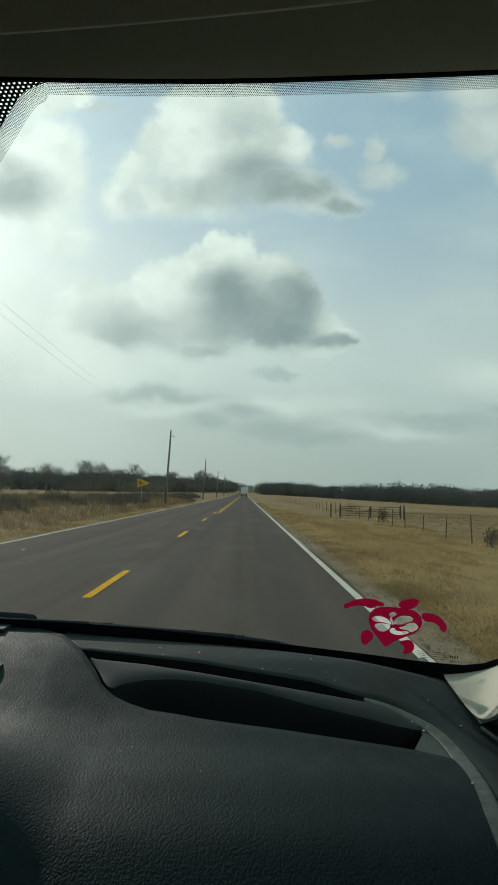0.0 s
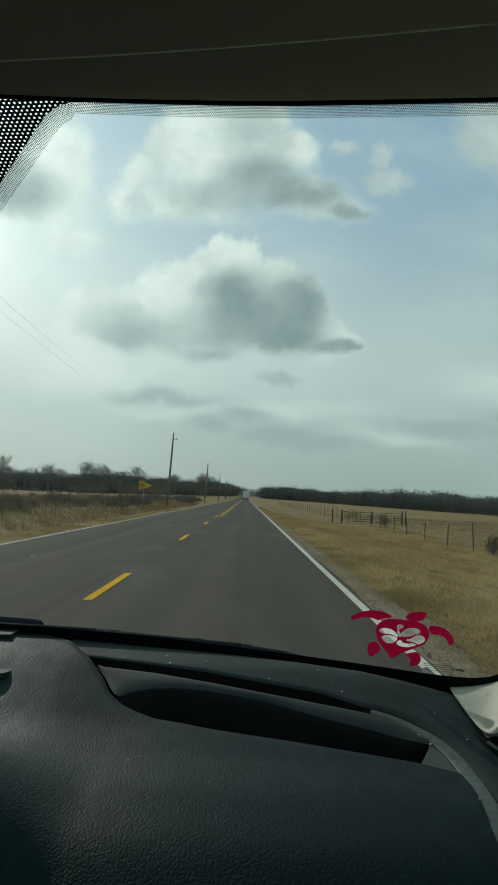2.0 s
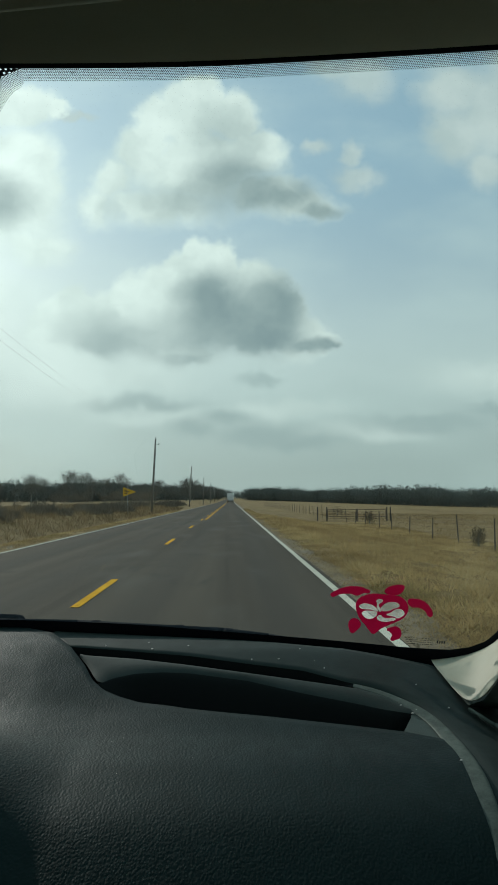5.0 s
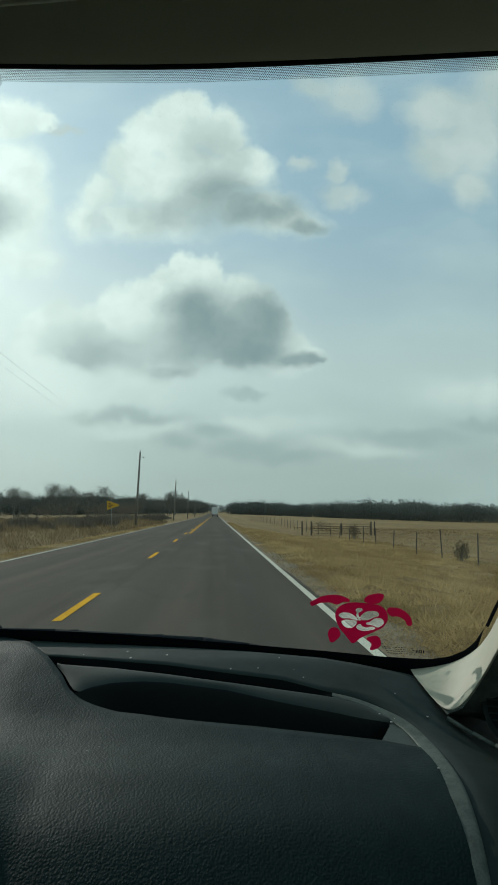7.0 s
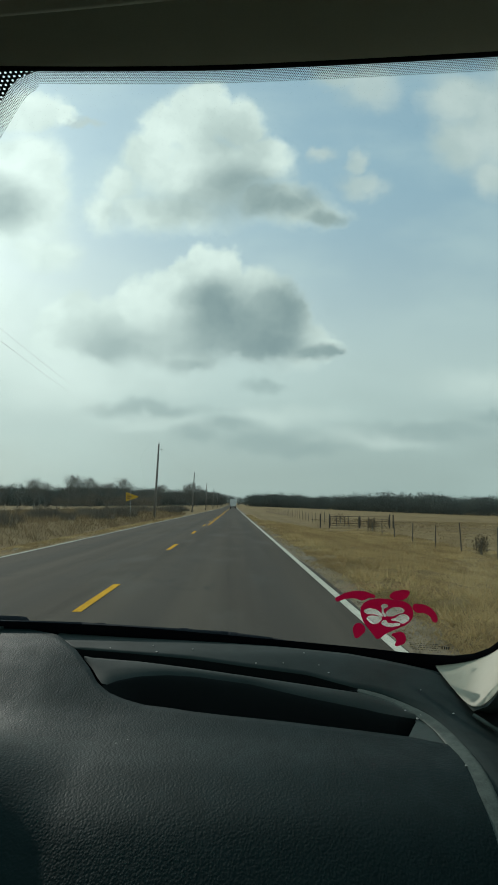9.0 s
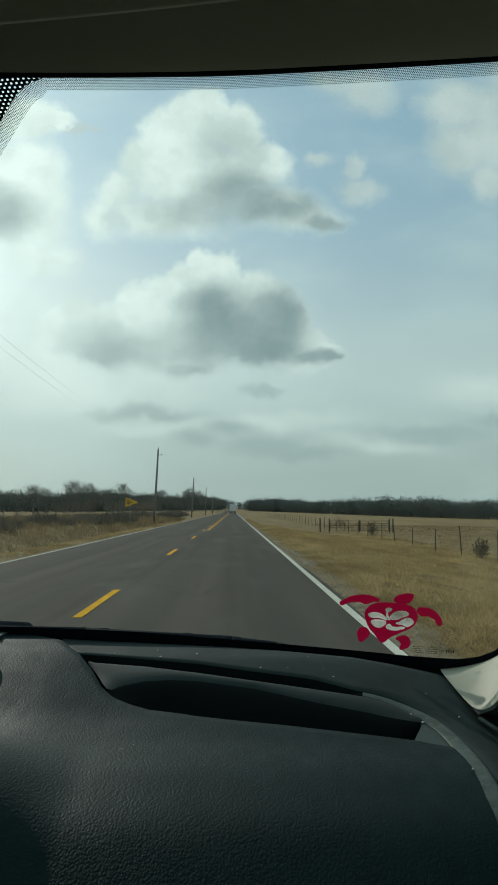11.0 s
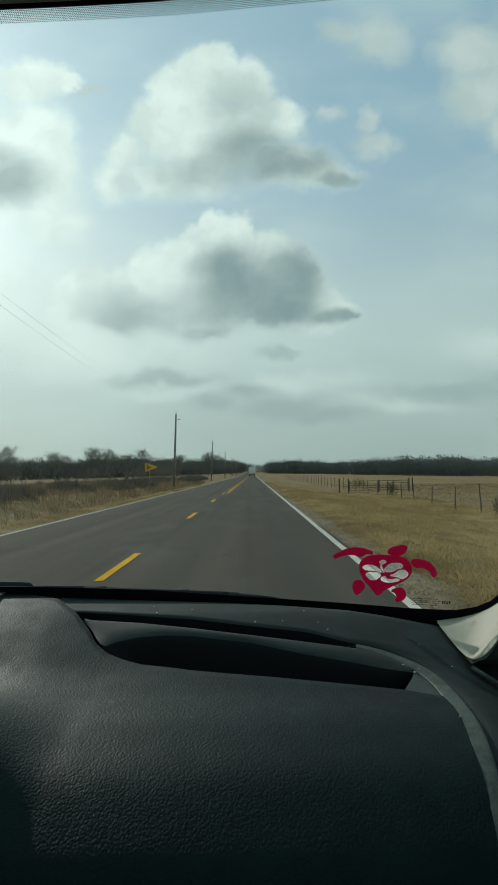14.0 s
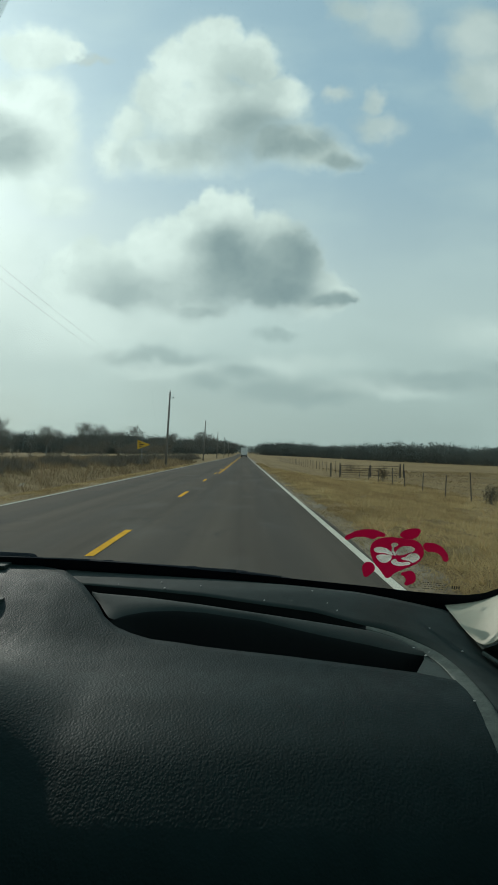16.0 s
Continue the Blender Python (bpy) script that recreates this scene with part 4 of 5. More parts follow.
def build_car():
    car = thing("car", "dark dashboard and windscreen of a car seen from the passenger seat", "car")

    # dashboard pad: from the knee side up to the lip before the pocket, reaching left over the middle
    us = np.concatenate([np.linspace(-1.12, -0.3, 24), np.linspace(-0.29, -0.06, 60), np.linspace(-0.05, 0.21, 60)])
    edge = curve_at([(y, x) for x, y in RIDGE_IN])
    rows = []
    vs = np.concatenate([np.linspace(0, 1, 46), [1.0, 1.0, 1.0]])
    for k, v in enumerate(vs):
        row = []
        for x0 in us:
            u = (x0 + 1.12) / 1.33
            end = LIP(x0)
            y = 0.20 + (end - 0.20) * v
            x = x0 + (edge(y) - 0.21) * u ** 10
            z = dash_z(y) + 0.004 * float(smoothstep(-0.12, -0.22, x0)) * float(smoothstep(0.6, 0.85, y)) + 0.095 * float(smoothstep(-0.122, -0.33, x)) * float(smoothstep(0.78, 0.54, y))
            drop = (0.0, 0.0016, 0.005, 0.03)[max(0, k - 45)] if k > 44 else 0.0
            fwd = (0.0, 0.0022, 0.0032, 0.0034)[max(0, k - 45)] if k > 44 else 0.0
            row.append((x, y + fwd, z - drop))
        rows.append(row)
    v, f = loft(rows)
    dash = part("dashboard", mesh_of("dashboard", v, f, True), PAD, car, "charcoal leather-grained dashboard pad")

    # pocket sunk behind the lip, its inner shade put into a near-black colour
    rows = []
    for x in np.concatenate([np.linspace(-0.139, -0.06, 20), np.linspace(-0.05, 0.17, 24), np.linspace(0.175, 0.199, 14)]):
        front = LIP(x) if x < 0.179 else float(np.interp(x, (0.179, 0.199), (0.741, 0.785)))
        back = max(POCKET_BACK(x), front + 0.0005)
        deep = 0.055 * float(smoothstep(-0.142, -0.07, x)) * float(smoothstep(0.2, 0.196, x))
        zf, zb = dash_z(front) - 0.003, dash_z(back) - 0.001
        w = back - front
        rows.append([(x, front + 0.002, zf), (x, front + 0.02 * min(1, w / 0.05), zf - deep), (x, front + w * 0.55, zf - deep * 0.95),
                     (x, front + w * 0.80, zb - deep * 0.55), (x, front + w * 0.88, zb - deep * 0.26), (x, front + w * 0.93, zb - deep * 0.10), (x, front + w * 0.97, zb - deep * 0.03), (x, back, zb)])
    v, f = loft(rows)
    part("storage_pocket", mesh_of("storage_pocket", v, f, True), PIT, dash, "deep storage pocket coloured black for its shade")

    # strip between the pocket and the demister slot
    rows = []
    ridge = curve_at([(x, y) for x, y in RIDGE_IN[:6]])
    for x in np.linspace(-0.172, 0.199, 60):
        a = LIP(x) + 0.003 if x < -0.139 else POCKET_BACK(x)
        b = SLOT_NEAR(x) if x < 0.141 else ridge(x)
        b = max(b, a + 0.0005)
        rows.append([(x, a + (b - a) * t, dash_z(a + (b - a) * t) - 0.001 + 0.0025 * math.sin(math.pi * t)) for t in (0, 0.12, 0.4, 0.7, 0.9, 1.0)] + [(x, b + 0.0015, dash_z(b) - 0.006)])
    v, f = loft(rows)
    part("dash_rib", mesh_of("dash_rib", v, f, True), DASH, dash)
    rows = []
    # shelf right of the pocket, its sunlight painted in by a lighter plastic
    for x in np.linspace(0.179, 0.2165, 16):
        a = LIP(x) + 0.002
        b = float(np.interp(x, (0.179, 0.199), (0.741, 0.785))) if x < 0.199 else ridge(min(x, 0.2135)) if x < 0.2135 else 0.735
        rows.append([(x, a + (b - a) * t, dash_z(a + (b - a) * t) - 0.002) for t in (0, 0.33, 0.66, 1)])
    v, f = loft(rows)
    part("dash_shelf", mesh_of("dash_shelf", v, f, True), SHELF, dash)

    # demister slot, coloured near black for the shade inside
    rows = []
    for x in np.linspace(-0.189, 0.148, 40):
        a, b = SLOT_NEAR(max(x, -0.172)) if x > -0.172 else LIP(x) + 0.003, SLOT_FAR(x)
        b = max(b, a + 0.0005)
        k = float(smoothstep(0.150, 0.10, x))
        rows.append([(x, a + 0.001, dash_z(a) - 0.001 - 0.003 * k), (x, a + 0.003, dash_z(a) - 0.002 - 0.028 * k), (x, b - 0.001, dash_z(b) - 0.002 - 0.028 * k), (x, b, dash_z(b) - 0.001)])
    v, f = loft(rows)
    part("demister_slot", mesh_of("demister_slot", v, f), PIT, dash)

    # ledge under the windscreen, running into the lower shoulder on the right
    far = [(.150, .942), (.19, 0.928), (.25, .912), (.30, .88), (.33, .85), (.35, .81), (.36, .77), (.365, .72), (.37, .67), (.37, .63), (.37, .58), (.37, .54), (.37, .48), (.37, .40), (.37, .30), (.37, .22)]
    brim = curve_at([(-0.28, 1.028), (-0.225, 1.022), (-0.115, 1.000), (.064, .966), (.150, .942)])
    rows = []
    for x in np.linspace(-0.225, 0.146, 44):
        a = SLOT_FAR(x) if x > -0.188 else LIP(x) + 0.003
        b = max(brim(x), a + 0.004)
        rows.append([(x, a, dash_z(a) - 0.0035)] + [(x, a + (b - a) * t, dash_z(a + (b - a) * t) - 0.0006 - 0.003 * t ** 4) for t in np.linspace(0.015, 1, 9)] + [(x, b + 0.003, dash_z(b) - 0.02)])
    for k, ((xo, yo), (xf, yf)) in enumerate(zip(RIDGE_OUT, far)):
        sink = (0.0, 0.002, 0.007, 0.011, 0.013, 0.012)[min(k, 5)]
        rows.append([(xo - 0.0005, yo - 0.0005, dash_z(yo) - 0.0035)] + [(xo + (xf - xo) * t, yo + (yf - yo) * t, dash_z(yo + (yf - yo) * t) - 0.0006 - 0.003 * t ** 4 - sink * t ** 1.5 - (0.010 * t + 0.02 * t * t) * smoothstep(0.82, 0.75, yo)) for t in np.linspace(0.015, 1, 9)] + [(xf + 0.001, yf + 0.003, dash_z(yf) - 0.04)])
    v, f = loft(rows)
    part("windscreen_ledge", mesh_of("windscreen_ledge", v, f, True), DASH, dash)

    rows = []
    for x in np.linspace(-0.30, 0.33, 30):
        b = curve_at([(-0.30, 1.03), (-0.225, 1.022), (-0.115, 1.000), (.064, .966), (.150, .942), (.25, .912), (.33, .85)])(x)
        rows.append([(x, b, 1.058 - 0.012 * float(smoothstep(0.17, 0.25, x))), (x, b + 0.01, 1.050 - 0.006 * float(smoothstep(0.17, 0.25, x))), (x, 1.085 - bow(x), 1.046)])
    v, f = loft(rows)
    part("glass_channel", mesh_of("glass_channel", v, f), RUBBER, dash, "dark gap below the windscreen")

    # rounded right-hand edge; the sun it catches is put into a paler colour
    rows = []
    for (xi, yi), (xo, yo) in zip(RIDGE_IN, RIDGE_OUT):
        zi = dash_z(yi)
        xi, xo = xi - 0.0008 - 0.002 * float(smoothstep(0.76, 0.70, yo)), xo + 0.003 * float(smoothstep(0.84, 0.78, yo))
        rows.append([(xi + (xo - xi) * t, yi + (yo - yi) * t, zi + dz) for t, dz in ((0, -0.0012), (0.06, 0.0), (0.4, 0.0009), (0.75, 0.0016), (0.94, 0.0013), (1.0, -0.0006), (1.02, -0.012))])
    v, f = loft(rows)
    ob = part("dash_edge", mesh_of("dash_edge", v, f, True), EDGE, dash, "rounded edge coloured paler for the sun on it")
    md = ob.modifiers.new("round", "SUBSURF")
    md.levels = md.render_levels = 2

    # small round sensor and vent at the car's middle
    bm = bmesh.new()
    tube(bm, (-0.285, 0.885, dash_z(0.885) - 0.004), (-0.285, 0.885, dash_z(0.885) + 0.0062), 0.018, 0.0165, 32)
    part("light_sensor", bm, DASH, dash, smooth=False)
    bm = bmesh.new()
    box(bm, (0.14, 0.035, 0.006), (-0.37, 1.0, dash_z(1.0) + 0.005), 0.002)
    part("centre_vent", bm, DASH, dash)

    # windscreen
    xs, qs = np.linspace(-1.14, 0.345, 40), np.linspace(0.40, 1.075, 30)
    v, f = loft([[on_glass(x, q) for x in xs] for q in qs])
    pane = thicken(part("windscreen", mesh_of("windscreen", v, f, True), GLASS, car, "clear laminated windscreen"), 0.005, 1.0)
    pane.visible_shadow = False

    def band(name, outer, inner, material, along, lift=0.002, label="", parent=pane):
        """A printed band on the glass between two lines, uv in metres."""
        verts, faces, uvs, s = [], [], [], 0.0
        for i, (a, b) in enumerate(zip(outer, inner)):
            if i:
                s += (Vector(on_glass(*a)) - Vector(on_glass(*outer[i - 1]))).length
            pa, pb = on_glass(*a, lift), on_glass(*b, lift)
            verts += [pa, pb]
            uvs += [(s, 0.0), (s, (Vector(pa) - Vector(pb)).length)]
            if i:
                k = 2 * i
                faces.append((k - 2, k - 1, k + 1, k))
        me = mesh_of(name, verts, faces)
        lay = me.uv_layers.new(name="uv")
        for lp in me.loops:
            lay.data[lp.index].uv = uvs[lp.vertex_index]
        return part(name, me, material, parent, label)

    # dotted print: along the header, round the corner and down beside the mirror foot
    outer = [(x, head_q(x)) for x in np.linspace(0.345, -0.106, 40)]
    outer += [(-0.111, .4215), (-0.117, .4235), (-.1225, .4268), (-.1265, .4305), (-.131, .435), (-.163, .468), (-.2, .506), (-.235, .542), (-.26, .562), (-.30, .575), (-.4, .578), (-.55, .575)]
    inner = [(x, head_q(x) + 0.0074) for x in np.linspace(0.345, -0.106, 40)]
    inner += [(-0.1085, .4300), (-0.1125, .4318), (-.1165, .4345), (-.1195, .4370), (-.124, .4415), (-.1565, .4755), (-.1935, .5135), (-.2285, .5495), (-.256, .5705), (-.298, .5835), (-.4, .5865), (-.55, .5835)]
    band("frit_dots", outer, inner, FRIT_FINE, True, label="fading fine black dot print")
    a = [(x, head_q(x) - 0.002) for x in (-0.106, -0.111, -0.117, -.1225, -.1265, -.131, -.163, -.2, -.235, -.26, -.30, -.4, -.55)]
    b = [(-0.106, head_q(-0.106) + 0.0005)] + outer[40:]
    verts, faces, uvs = [], [], []
    for i in range(len(a)):
        for t in (0, 0.5, 1):
            q = a[i][1] + (b[i][1] - a[i][1]) * t
            p = on_glass(a[i][0], q, 0.0025)
            verts.append(p)
            uvs.append((a[i][0], q * 1.25))
        if i:
            for t in (0, 1):
                k = 3 * i + t
                faces.append((k - 3, k - 2, k + 1, k))
    me = mesh_of("frit_panel", verts, faces)
    lay = me.uv_layers.new(name="uv")
    for lp in me.loops:
        lay.data[lp.index].uv = uvs[lp.vertex_index]
    part("frit_panel", me, FRIT_HOLES, pane, "black print with clear dots")
    # black base and side print
    top_q = curve_at([(-1.14, 1.010), (-0.27, 1.0185), (-.12, 1.0225), (.03, 1.031), (.17, 1.037), (.24, 1.0405), (.28, 1.0395), (.30, 1.035), (.315, 1.026), (.3235, 1.012), (.327, 0.995)])
    xs = np.concatenate([np.linspace(-1.14, 0.26, 40), np.linspace(0.27, 0.327, 14)])
    band("base_print", [(x, top_q(x)) for x in xs], [(x, 1.072) for x in xs], RUBBER, True, 0.003, "black print along the base")
    side = [(.3272, .9940), (.329, .972), (.329, .9), (.326, .8), (.32, .65), (.315, .45)]
    band("side_print", side, [(x + 0.004, q) for x, q in side], RUBBER, True, 0.003)
    # seal under the header
    rows = []
    for x in np.linspace(-1.14, 0.345, 50):
        h = head_q(x)
        rows.append([on_glass(x, h + 0.0005, 0.001), on_glass(x, h - 0.0005, 0.005), on_glass(x, h - 0.003, 0.0065), on_glass(x, h - 0.0055, 0.005), on_glass(x, h - 0.008, 0.0)])
    v, f = loft(rows)
    part("header_seal", mesh_of("header_seal", v, f, True), RUBBER, pane, "black rubber seal")

    # wiper lying along the base of the glass, outside
    pts = [(-0.62, 1.037), (-0.40, 1.0390), (-0.2, 1.0415), (0.0, 1.0480), (0.06, 1.0535), (0.14, 1.0665)]
    bm = bmesh.new()
    for p, q in zip(pts[:-1], pts[1:]):
        tube(bm, on_glass(*p, -0.012), on_glass(*q, -0.012), 0.0088, 0.0088, 12)
    wiper = part("wiper_arm", bm, WIPER, car, "black windscreen wiper resting at the base", smooth=True)
    bm = bmesh.new()
    a, b = Vector(on_glass(-0.02, 1.0475, -0.012)), Vector(on_glass(0.012, 1.0490, -0.012))
    tube(bm, a, b, 0.0094, 0.0092, 12)
    part("joint", bm, WIPER, wiper)
    for x in (-0.175, -0.06):
        bm = bmesh.new()
        p = Vector(on_glass(x, float(np.interp(x, [k[0] for k in pts], [k[1] for k in pts])), -0.0122))
        tube(bm, p + Vector((-0.006, 0, 0)), p + Vector((0.006, 0, 0)), 0.0092, 0.0092, 10)
        part("clip", bm, RUBBER, wiper)
    bm = bmesh.new()
    a, b = Vector((-0.62, 1.125, 1.089)), Vector((-0.298, 1.10, 1.0825))
    tube(bm, a, b, 0.011, 0.010, 8)
    bmesh.ops.create_uvsphere(bm, u_segments=8, v_segments=6, radius=0.010, matrix=Matrix.Translation(b))
    part("second_wiper_end", bm, WIPER, wiper, smooth=True)

    # header panel, sun visor and headliner
    rows = []
    for x in np.linspace(-1.14, 0.36, 40):
        h = head_q(x) - bow(x)
        z = on_glass(x, head_q(x) - 0.0035, 0.0055)[2]
        rows.append([(x, h - 0.006, z), (x, h - 0.012, z - 0.002), (x, h - 0.03, z - 0.001), (x, h - 0.06, z + 0.003), (x, h - 0.10, z + 0.014), (x, h - 0.18, 1.535), (x, h - 0.3, 1.555), (x, -0.3, 1.572), (x, -2.2, 1.55)])
    v, f = loft(rows)
    roof = part("headliner", mesh_of("headliner", v, f, True), LINER, car, "grey-olive cloth headliner")
    rows = []
    for x in np.linspace(-0.33, 0.27, 30):
        e = min(1, (0.27 - x) / 0.02 + 0.05, (x + 0.33) / 0.02 + 0.05)
        h = 0.302 - bow(x) + bow(-0.1)
        rows.append([(x, h - 0.012 + 0.012 * math.cos(a) * e - (0.17 if math.cos(a) < -0.1 else 0), 1.4725 + (0.022 if math.cos(a) < -0.1 else 0) + 0.011 * math.sin(a) * e) for a in np.linspace(-math.pi / 2 - 0.6, 1.5 * math.pi - 0.6, 17)[:-1]])
    v, f = loft(rows, closed=True)
    part("sun_visor", mesh_of("sun_visor", v, f, True), LINER, car, "folded-up cloth sun visor")

    # right windscreen pillar in pale trim
    L = [(.259, .936, 1.0615), (.280, .926, 1.066), (.303, .912, 1.074), (.322, .893, 1.089), (.3315, .872, 1.108), (.336, .846, 1.135), (.337, .80, 1.18), (.335, .70, 1.268), (.33, .55, 1.385), (.32, .36, 1.495), (.315, .30, 1.54)]
    R = [(.2545, .890, 1.060), (.257, .845, 1.050), (.2625, .806, 1.041), (.272, .785, 1.052), (.282, .770, 1.074), (.289, .752, 1.098), (.296, .72, 1.135), (.30, .63, 1.222), (.30, .48, 1.345), (.295, .29, 1.465), (.29, .22, 1.53)]
    rows = []
    for l, r in zip(L, R):
        l, r = Vector(l), Vector(r)
        w = (r - l).length
        rows.append([tuple(l + Vector((0.004, 0.006, -0.003)))] + [tuple(l.lerp(r, t) + Vector((-0.10, -0.03, 0.06)) * (w * 0.9 * t * (1 - t))) for t in np.linspace(0, 1, 11)] + [tuple(r + Vector((0.006, 0.008, 0.0)))])
    v, f = loft(rows)
    pillar = part("windscreen_pillar", mesh_of("windscreen_pillar", v, f, True), TRIM, car, "pale beige moulded pillar trim")
    md = pillar.modifiers.new("round", "SUBSURF")
    md.levels = md.render_levels = 2

    # Takes the paled edge plastic, a lighter colour against the shade here.
    rows = []
    for r in R:
        r = Vector(r)
        rows.append([tuple(r + Vector((0.003, 0.004, -0.001))), tuple(r + Vector((0.030, 0.004, -0.004))), tuple(r + Vector((0.065, -0.01, -0.012))), tuple(r + Vector((0.11, -0.03, -0.03)))])
    v, f = loft(rows)
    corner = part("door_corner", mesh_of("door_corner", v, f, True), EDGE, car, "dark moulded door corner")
    face = look((0.322, 0.775, 1.062), (0.05, 0.1, 1.25))
    for k, rad in enumerate((0.036, 0.030)):
        bm = bmesh.new()
        bmesh.ops.create_cone(bm, cap_ends=True, segments=36, radius1=rad, radius2=rad * 0.94, depth=0.006 + 0.002 * k, matrix=face @ Matrix.Diagonal((0.8, 1.15, 1, 1)))
        part("grille_ring" if k == 0 else "speaker_grille", bm, DASH if k == 0 else PIT, corner)
    for k in range(9):
        bm = bmesh.new()
        w = 0.024 * math.sqrt(max(0.05, 1 - ((k - 4) / 4.6) ** 2))
        box(bm, (2 * w, 0.0016, 0.002), (0, (k - 4) * 0.0066, -0.0055), 0.0, face)
        part("grille_bar", bm, DASH, corner)
    bm = bmesh.new()
    seam = [(.2645, .803), (.279, .765), (.291, .735), (.312, .68), (.33, .62)]
    for (xa, ya), (xb, yb) in zip(seam[:-1], seam[1:]):
        tube(bm, (xa, ya, dash_z(ya) - 0.004), (xb, yb, dash_z(yb) - 0.005), 0.0022, 0.0022, 8)
    part("edge_seal", bm, EDGE, corner, smooth=True)

    # doors, rear and floor close the cabin
    def wall(name, size, at, material, bevel=0.01, label=""):
        bm = bmesh.new()
        box(bm, size, at, bevel)
        return part(name, bm, material, car, label)

    for x, name in ((0.40, "passenger_door"), (-1.20, "driver_door")):
        door = wall(name, (0.06, 2.9, 0.75), (x, -0.62, 0.66), DASH, 0.015, "dark door panel")
        bm = bmesh.new()
        tube(bm, (x - 0.035 * (1 if x > 0 else -1), 0.80, 1.02), (x - 0.03 * (1 if x > 0 else -1), 0.80, 1.02), 0.035, 0.035, 24)
        part("tweeter", bm, BLACK, door)
        wall("window_post", (0.05, 0.09, 0.55), (x, -0.55, 1.29), LINER, 0.01)
        wall("roof_rail", (0.06, 2.8, 0.07), (x, -0.75, 1.545), LINER, 0.015)
        bm = bmesh.new()
        box(bm, (0.005, 2.6, 0.50), (x, -0.75, 1.285))
        part("side_window", bm, SIDE_GLASS, door).visible_shadow = False
    wall("rear_panel", (1.66, 0.06, 0.8), (MID, -2.2, 0.7), DASH)
    wall("rear_posts", (0.2, 0.06, 0.5), (MID - 0.73, -2.2, 1.3), LINER)
    wall("rear_posts", (0.2, 0.06, 0.5), (MID + 0.73, -2.2, 1.3), LINER)
    wall("cabin_floor", (1.66, 3.2, 0.05), (MID, -0.6, 0.28), CLOTH)
    wall("firewall", (1.66, 0.05, 0.75), (MID, 1.09, 0.66), PIT)
    wall("outer_roof", (1.5, 2.5, 0.03), (MID, -0.95, 1.60), BLACK, 0.01)
    rows = []
    for x in np.linspace(-1.24, 0.44, 25):
        e = abs(x - MID) / 0.84
        d = 0.09 * e ** 6
        rows.append([(x, 1.13 - bow(x) * 0.6, 0.985 - d), (x, 1.35, 0.955 - d), (x, 1.65, 0.90 - d), (x, 1.92 - 0.12 * e ** 2, 0.80 - d), (x, 2.02 - 0.20 * e ** 2, 0.68), (x, 2.05 - 0.22 * e ** 2, 0.45), (x, 1.98 - 0.22 * e ** 2, 0.24)])
    v, f = loft(rows)
    part("bonnet", mesh_of("bonnet", v, f, True), BLACK, car, "plain dark bonnet and nose")
    for x in (0.44, -1.24):
        wall("front_wing", (0.02, 0.72, 0.42), (x, 1.45, 0.685), BLACK, 0.008)
    for x in (0.27, -1.07):
        for y in (1.45, -1.75):
            bm = bmesh.new()
            tube(bm, (x - 0.11, y, 0.30), (x + 0.11, y, 0.30), 0.34, 0.34, 28)
            part("wheel", bm, RUBBER, car)
    return car, pane


def flat_shape(name, outlines, to_glass, thickness):
    """A thin flat shape from closed outlines (inner ones are holes), laid on a surface."""
    crv = bpy.data.curves.new(name, "CURVE")
    crv.dimensions, crv.fill_mode, crv.extrude, crv.resolution_u = "2D", "BOTH", 0.5, 6
    for pts in outlines:
        sp = crv.splines.new("BEZIER")
        sp.bezier_points.add(len(pts) - 1)
        for bp, (x, y) in zip(sp.bezier_points, pts):
            bp.co = (x, y, 0)
            bp.handle_left_type = bp.handle_right_type = "AUTO"
        sp.use_cyclic_u = True
    ob = bpy.data.objects.new(name, crv)
    scene.collection.objects.link(ob)
    me = bpy.data.meshes.new_from_object(ob.evaluated_get(bpy.context.evaluated_depsgraph_get()))
    bpy.data.objects.remove(ob)
    for v in me.vertices:
        v.co = to_glass(v.co.x, v.co.y, (v.co.z + 0.5) * thickness)
    return me


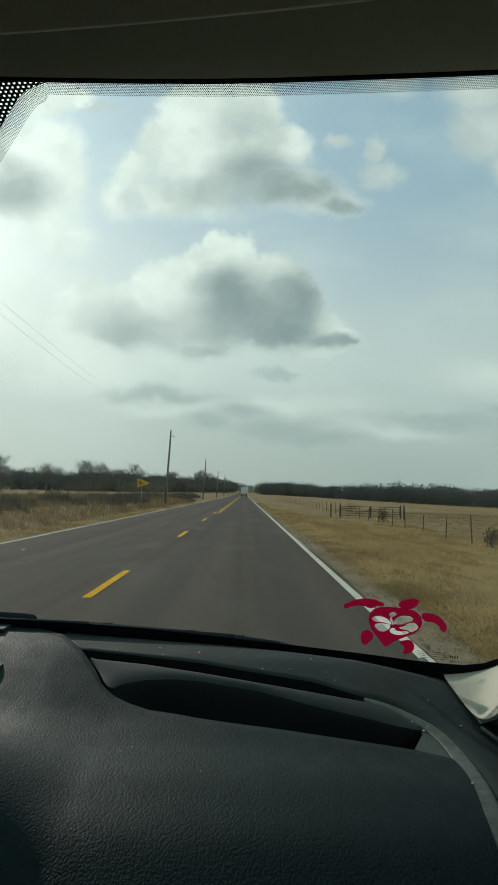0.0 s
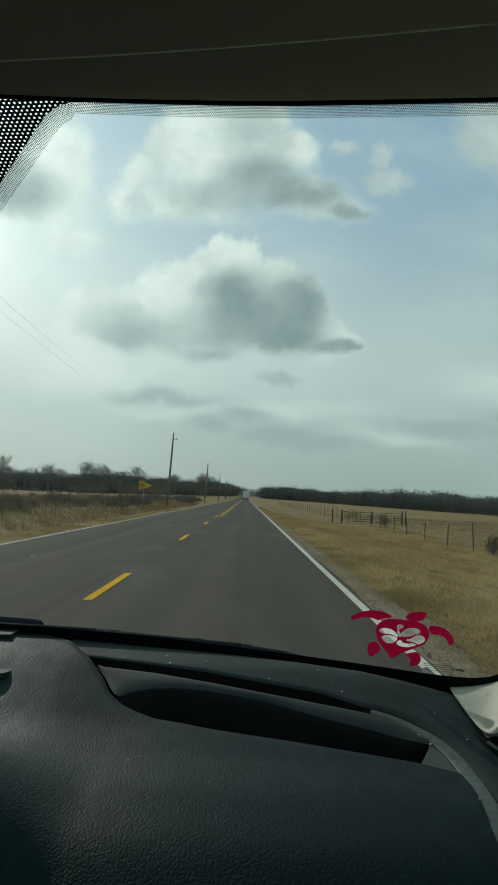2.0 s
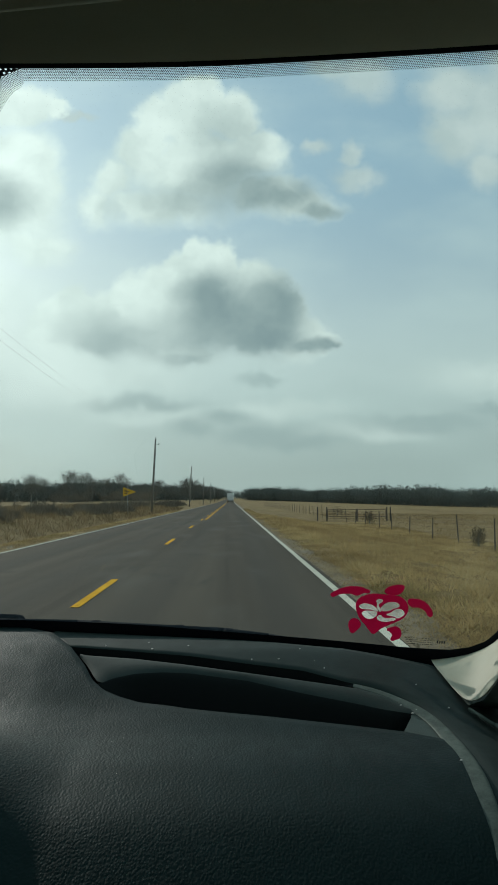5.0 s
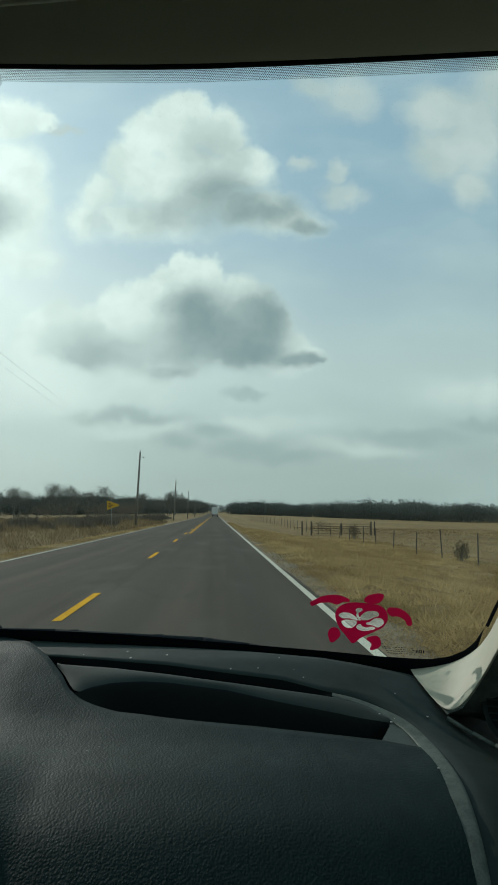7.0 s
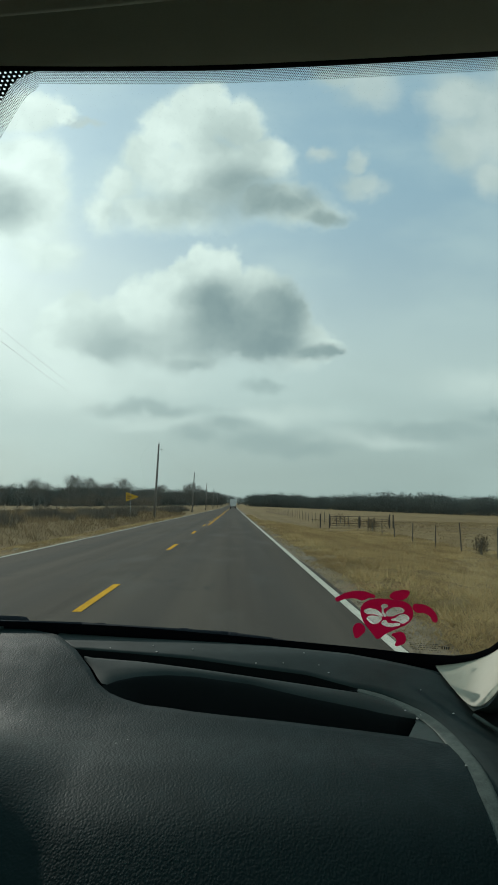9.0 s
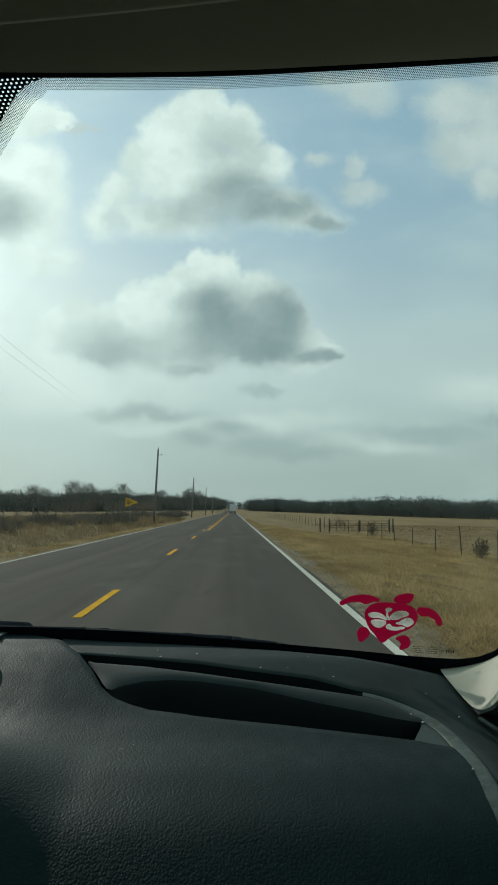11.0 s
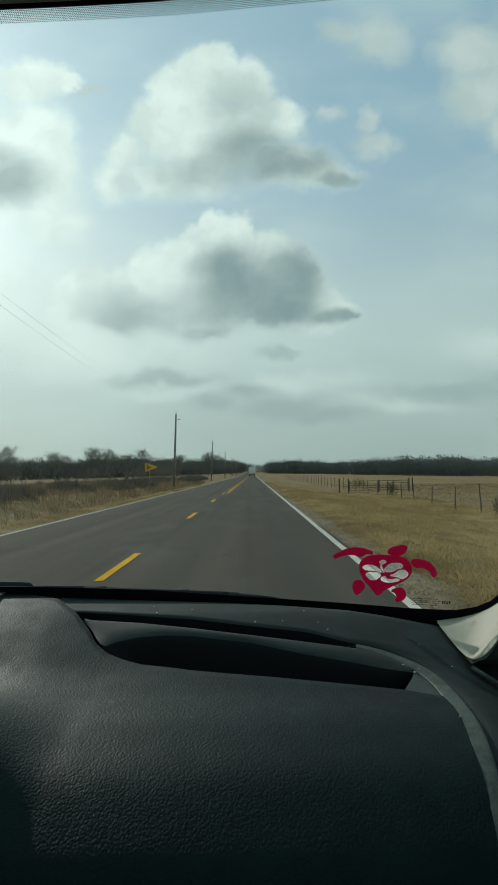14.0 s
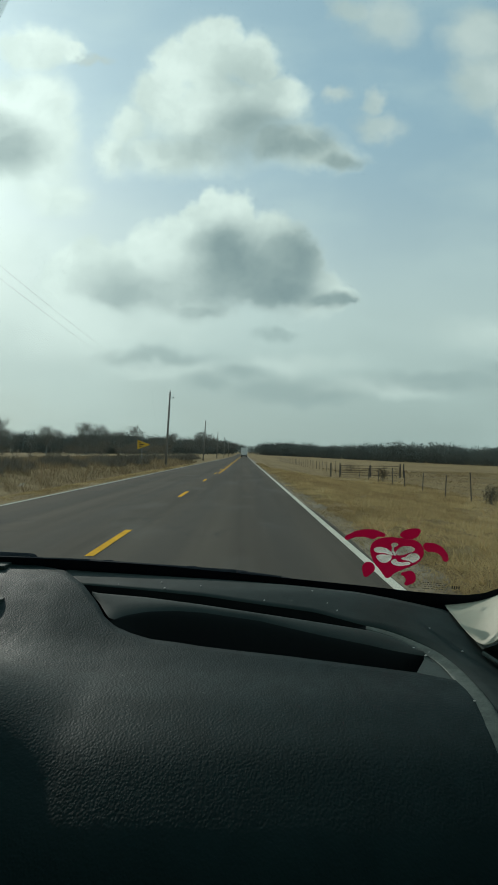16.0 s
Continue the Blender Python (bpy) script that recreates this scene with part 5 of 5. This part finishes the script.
def build_turtle():
    """Vinyl turtle on the glass, its shell cut through with a five-petalled flower."""
    def lay(px, py, up):
        a, b = px - 597, py - 1050
        return on_glass(0.132 + a * 0.00067 + b * 0.0001, 0.9765 + b * 0.000724 - a * 0.00003, 0.0015 + up)

    turtle = thing("turtle_decal", "maroon vinyl turtle decal with a cut-out flower on the windscreen", "decal")
    def drawn(pts):
        return [(558.5 + x / 2.764, 1009.5 + y / 2.764) for x, y in pts]

    shell = [(220, 160), (232, 130), (262, 112), (300, 105), (342, 107), (385, 112), (425, 120), (452, 140), (466, 175), (462, 200), (445, 225), (410, 245), (380, 260), (345, 278), (304, 306), (288, 290), (266, 260), (243, 232), (226, 195)]
    petals = [[(236, 163), (250, 153), (276, 152), (298, 159), (313, 170), (328, 190), (308, 188), (289, 182), (264, 181), (245, 176)],
              [(250, 197), (264, 188), (293, 188), (320, 195), (322, 207), (313, 219), (298, 228), (276, 228), (260, 217)],
              [(324, 215), (342, 209), (349, 219), (373, 224), (400, 222), (411, 230), (390, 240), (361, 244), (334, 238), (322, 228)],
              [(366, 207), (385, 197), (400, 184), (429, 179), (446, 190), (450, 205), (437, 219), (421, 226), (400, 217), (380, 213)],
              [(338, 178), (347, 161), (363, 149), (390, 145), (414, 149), (425, 161), (419, 172), (400, 178), (380, 188), (361, 191), (349, 190)],
              [(315, 141), (324, 131), (336, 130), (348, 139), (340, 149), (330, 155), (332, 170), (342, 188), (336, 193), (324, 182), (319, 163), (320, 151)]]
    part("shell", flat_shape("shell", [drawn(shell)] + [drawn(p) for p in petals], lay, 0.0004), MAROON, turtle)
    for k, p in enumerate(petals):
        name = "petal" if k < 5 else "stamen"
        part(name, flat_shape(name, [drawn(p)], lay, 0.0003), FROST, turtle, "pale frosted vinyl")
    for name, pts in (("front_flipper", [(100, 112), (130, 86), (175, 71), (225, 69), (265, 80), (287, 97), (255, 102), (230, 113), (195, 104), (150, 105)]),
                      ("head", [(353, 95), (361, 79), (390, 63), (425, 58), (440, 66), (438, 90), (425, 105), (400, 112), (370, 108)]),
                      ("front_flipper", [(462, 136), (494, 130), (530, 140), (560, 165), (577, 195), (575, 216), (558, 213), (545, 191), (515, 173), (476, 167)]),
                      ("hind_flipper", [(215, 226), (238, 238), (245, 264), (230, 285), (200, 303), (188, 280), (185, 252), (196, 232)]),
                      ("hind_flipper", [(372, 285), (395, 271), (423, 270), (441, 295), (437, 325), (418, 337), (393, 339), (397, 313), (386, 295)])):
        part(name, flat_shape(name, [drawn(pts)], lay, 0.0004), MAROON, turtle)
    note = thing("glass_marking", "tiny dark unreadable maker's print on the windscreen", "marking")
    rng = random.Random(6)
    for r in range(4):
        x = 724 + 2 * r
        while x < 774:
            w = rng.uniform(1.5, 5)
            y = 1126 + 3.6 * r + (x - 720) * 0.05
            verts = [lay(x, y, 0), lay(x + w, y, 0), lay(x + w, y + 0.9, 0), lay(x, y + 0.9, 0)]
            part("printed_bar", mesh_of("printed_bar", verts, [(0, 1, 2, 3)]), RUBBER, note)
            x += w + rng.uniform(1, 2.5)
    for k in range(4):
        x, y = 780 + 3.7 * k, 1132 + 0.2 * k
        verts = [lay(x, y, 0), lay(x + 2.0, y, 0), lay(x + 2.0, y + 5, 0), lay(x, y + 5, 0)]
        part("printed_code", mesh_of("printed_code", verts, [(0, 1, 2, 3)]), RUBBER, note)


def build_splat():
    """A dried insect mark on the windscreen, in a few uneven flecks."""
    splat = thing("insect_mark", "small pale dried insect mark on the windscreen", "mark")
    rng = random.Random(14)
    for cx, cq, r in ((-0.26, 0.915, 0.0026), (-0.2565, 0.9135, 0.0016), (-0.263, 0.9175, 0.0014), (-0.258, 0.918, 0.0010)):
        ring = [(cx + math.cos(a) * r * k, cq + math.sin(a) * r * k * 0.8) for a, k in ((2 * math.pi * i / 9, rng.uniform(0.5, 1.1)) for i in range(9))]
        bm = bmesh.new()
        face = bm.faces.new([bm.verts.new(on_glass(*p, -0.0055)) for p in ring])
        ext = bmesh.ops.extrude_face_region(bm, geom=[face])
        bmesh.ops.translate(bm, vec=(0, 0.0003, 0.0004), verts=[g for g in ext["geom"] if isinstance(g, bmesh.types.BMVert)])
        part("fleck", bm, FROST, splat)


def build_crumbs():
    rng = random.Random(12)
    specks = [(rng.uniform(-0.15, 0.24), 0.0, rng.uniform(0.0005, 0.0011)) for _ in range(8)]
    specks = [(x, (SLOT_FAR(x) if x < 0.147 else 0.86) + rng.uniform(0.008, 0.035), r) for x, _, r in specks]
    specks += [(rng.uniform(-0.12, 0.19), rng.uniform(0.58, 0.73), rng.uniform(0.0003, 0.0005)) for _ in range(4)]
    for x, y, r in (*specks, (0.199, 0.783, 0.0016), (0.191, 0.803, 0.0012), (0.205, 0.793, 0.0008), (0.243, 0.805, 0.0013), (0.212, 0.662, 0.0014), (0.218, 0.845, 0.0009), (-0.232, 0.985, 0.003), (0.095, 0.93, 0.001)):
        bm = bmesh.new()
        bmesh.ops.create_icosphere(bm, subdivisions=1, radius=r, matrix=Matrix.Diagonal((rng.uniform(1, 2.4), 1, 0.6, 1)))
        for v in bm.verts:
            v.co *= rng.uniform(0.7, 1.2)
        tagged(part("crumb", bm, DUST, m=pose(x, y, dash_z(y) + r * 0.4 - (0.004 if x > 0.225 else 0), 0, 0, rng.uniform(0, 90))), "pale crumb lying on the dark dashboard", "crumb", "crumbs on the dashboard")


build_ground()
build_road()
build_grass()
build_woods()
build_trees()
build_poles()
build_fence()
build_bushes()
build_brush()
build_sign()
build_truck()
build_car()
build_turtle()
build_splat()
build_crumbs()
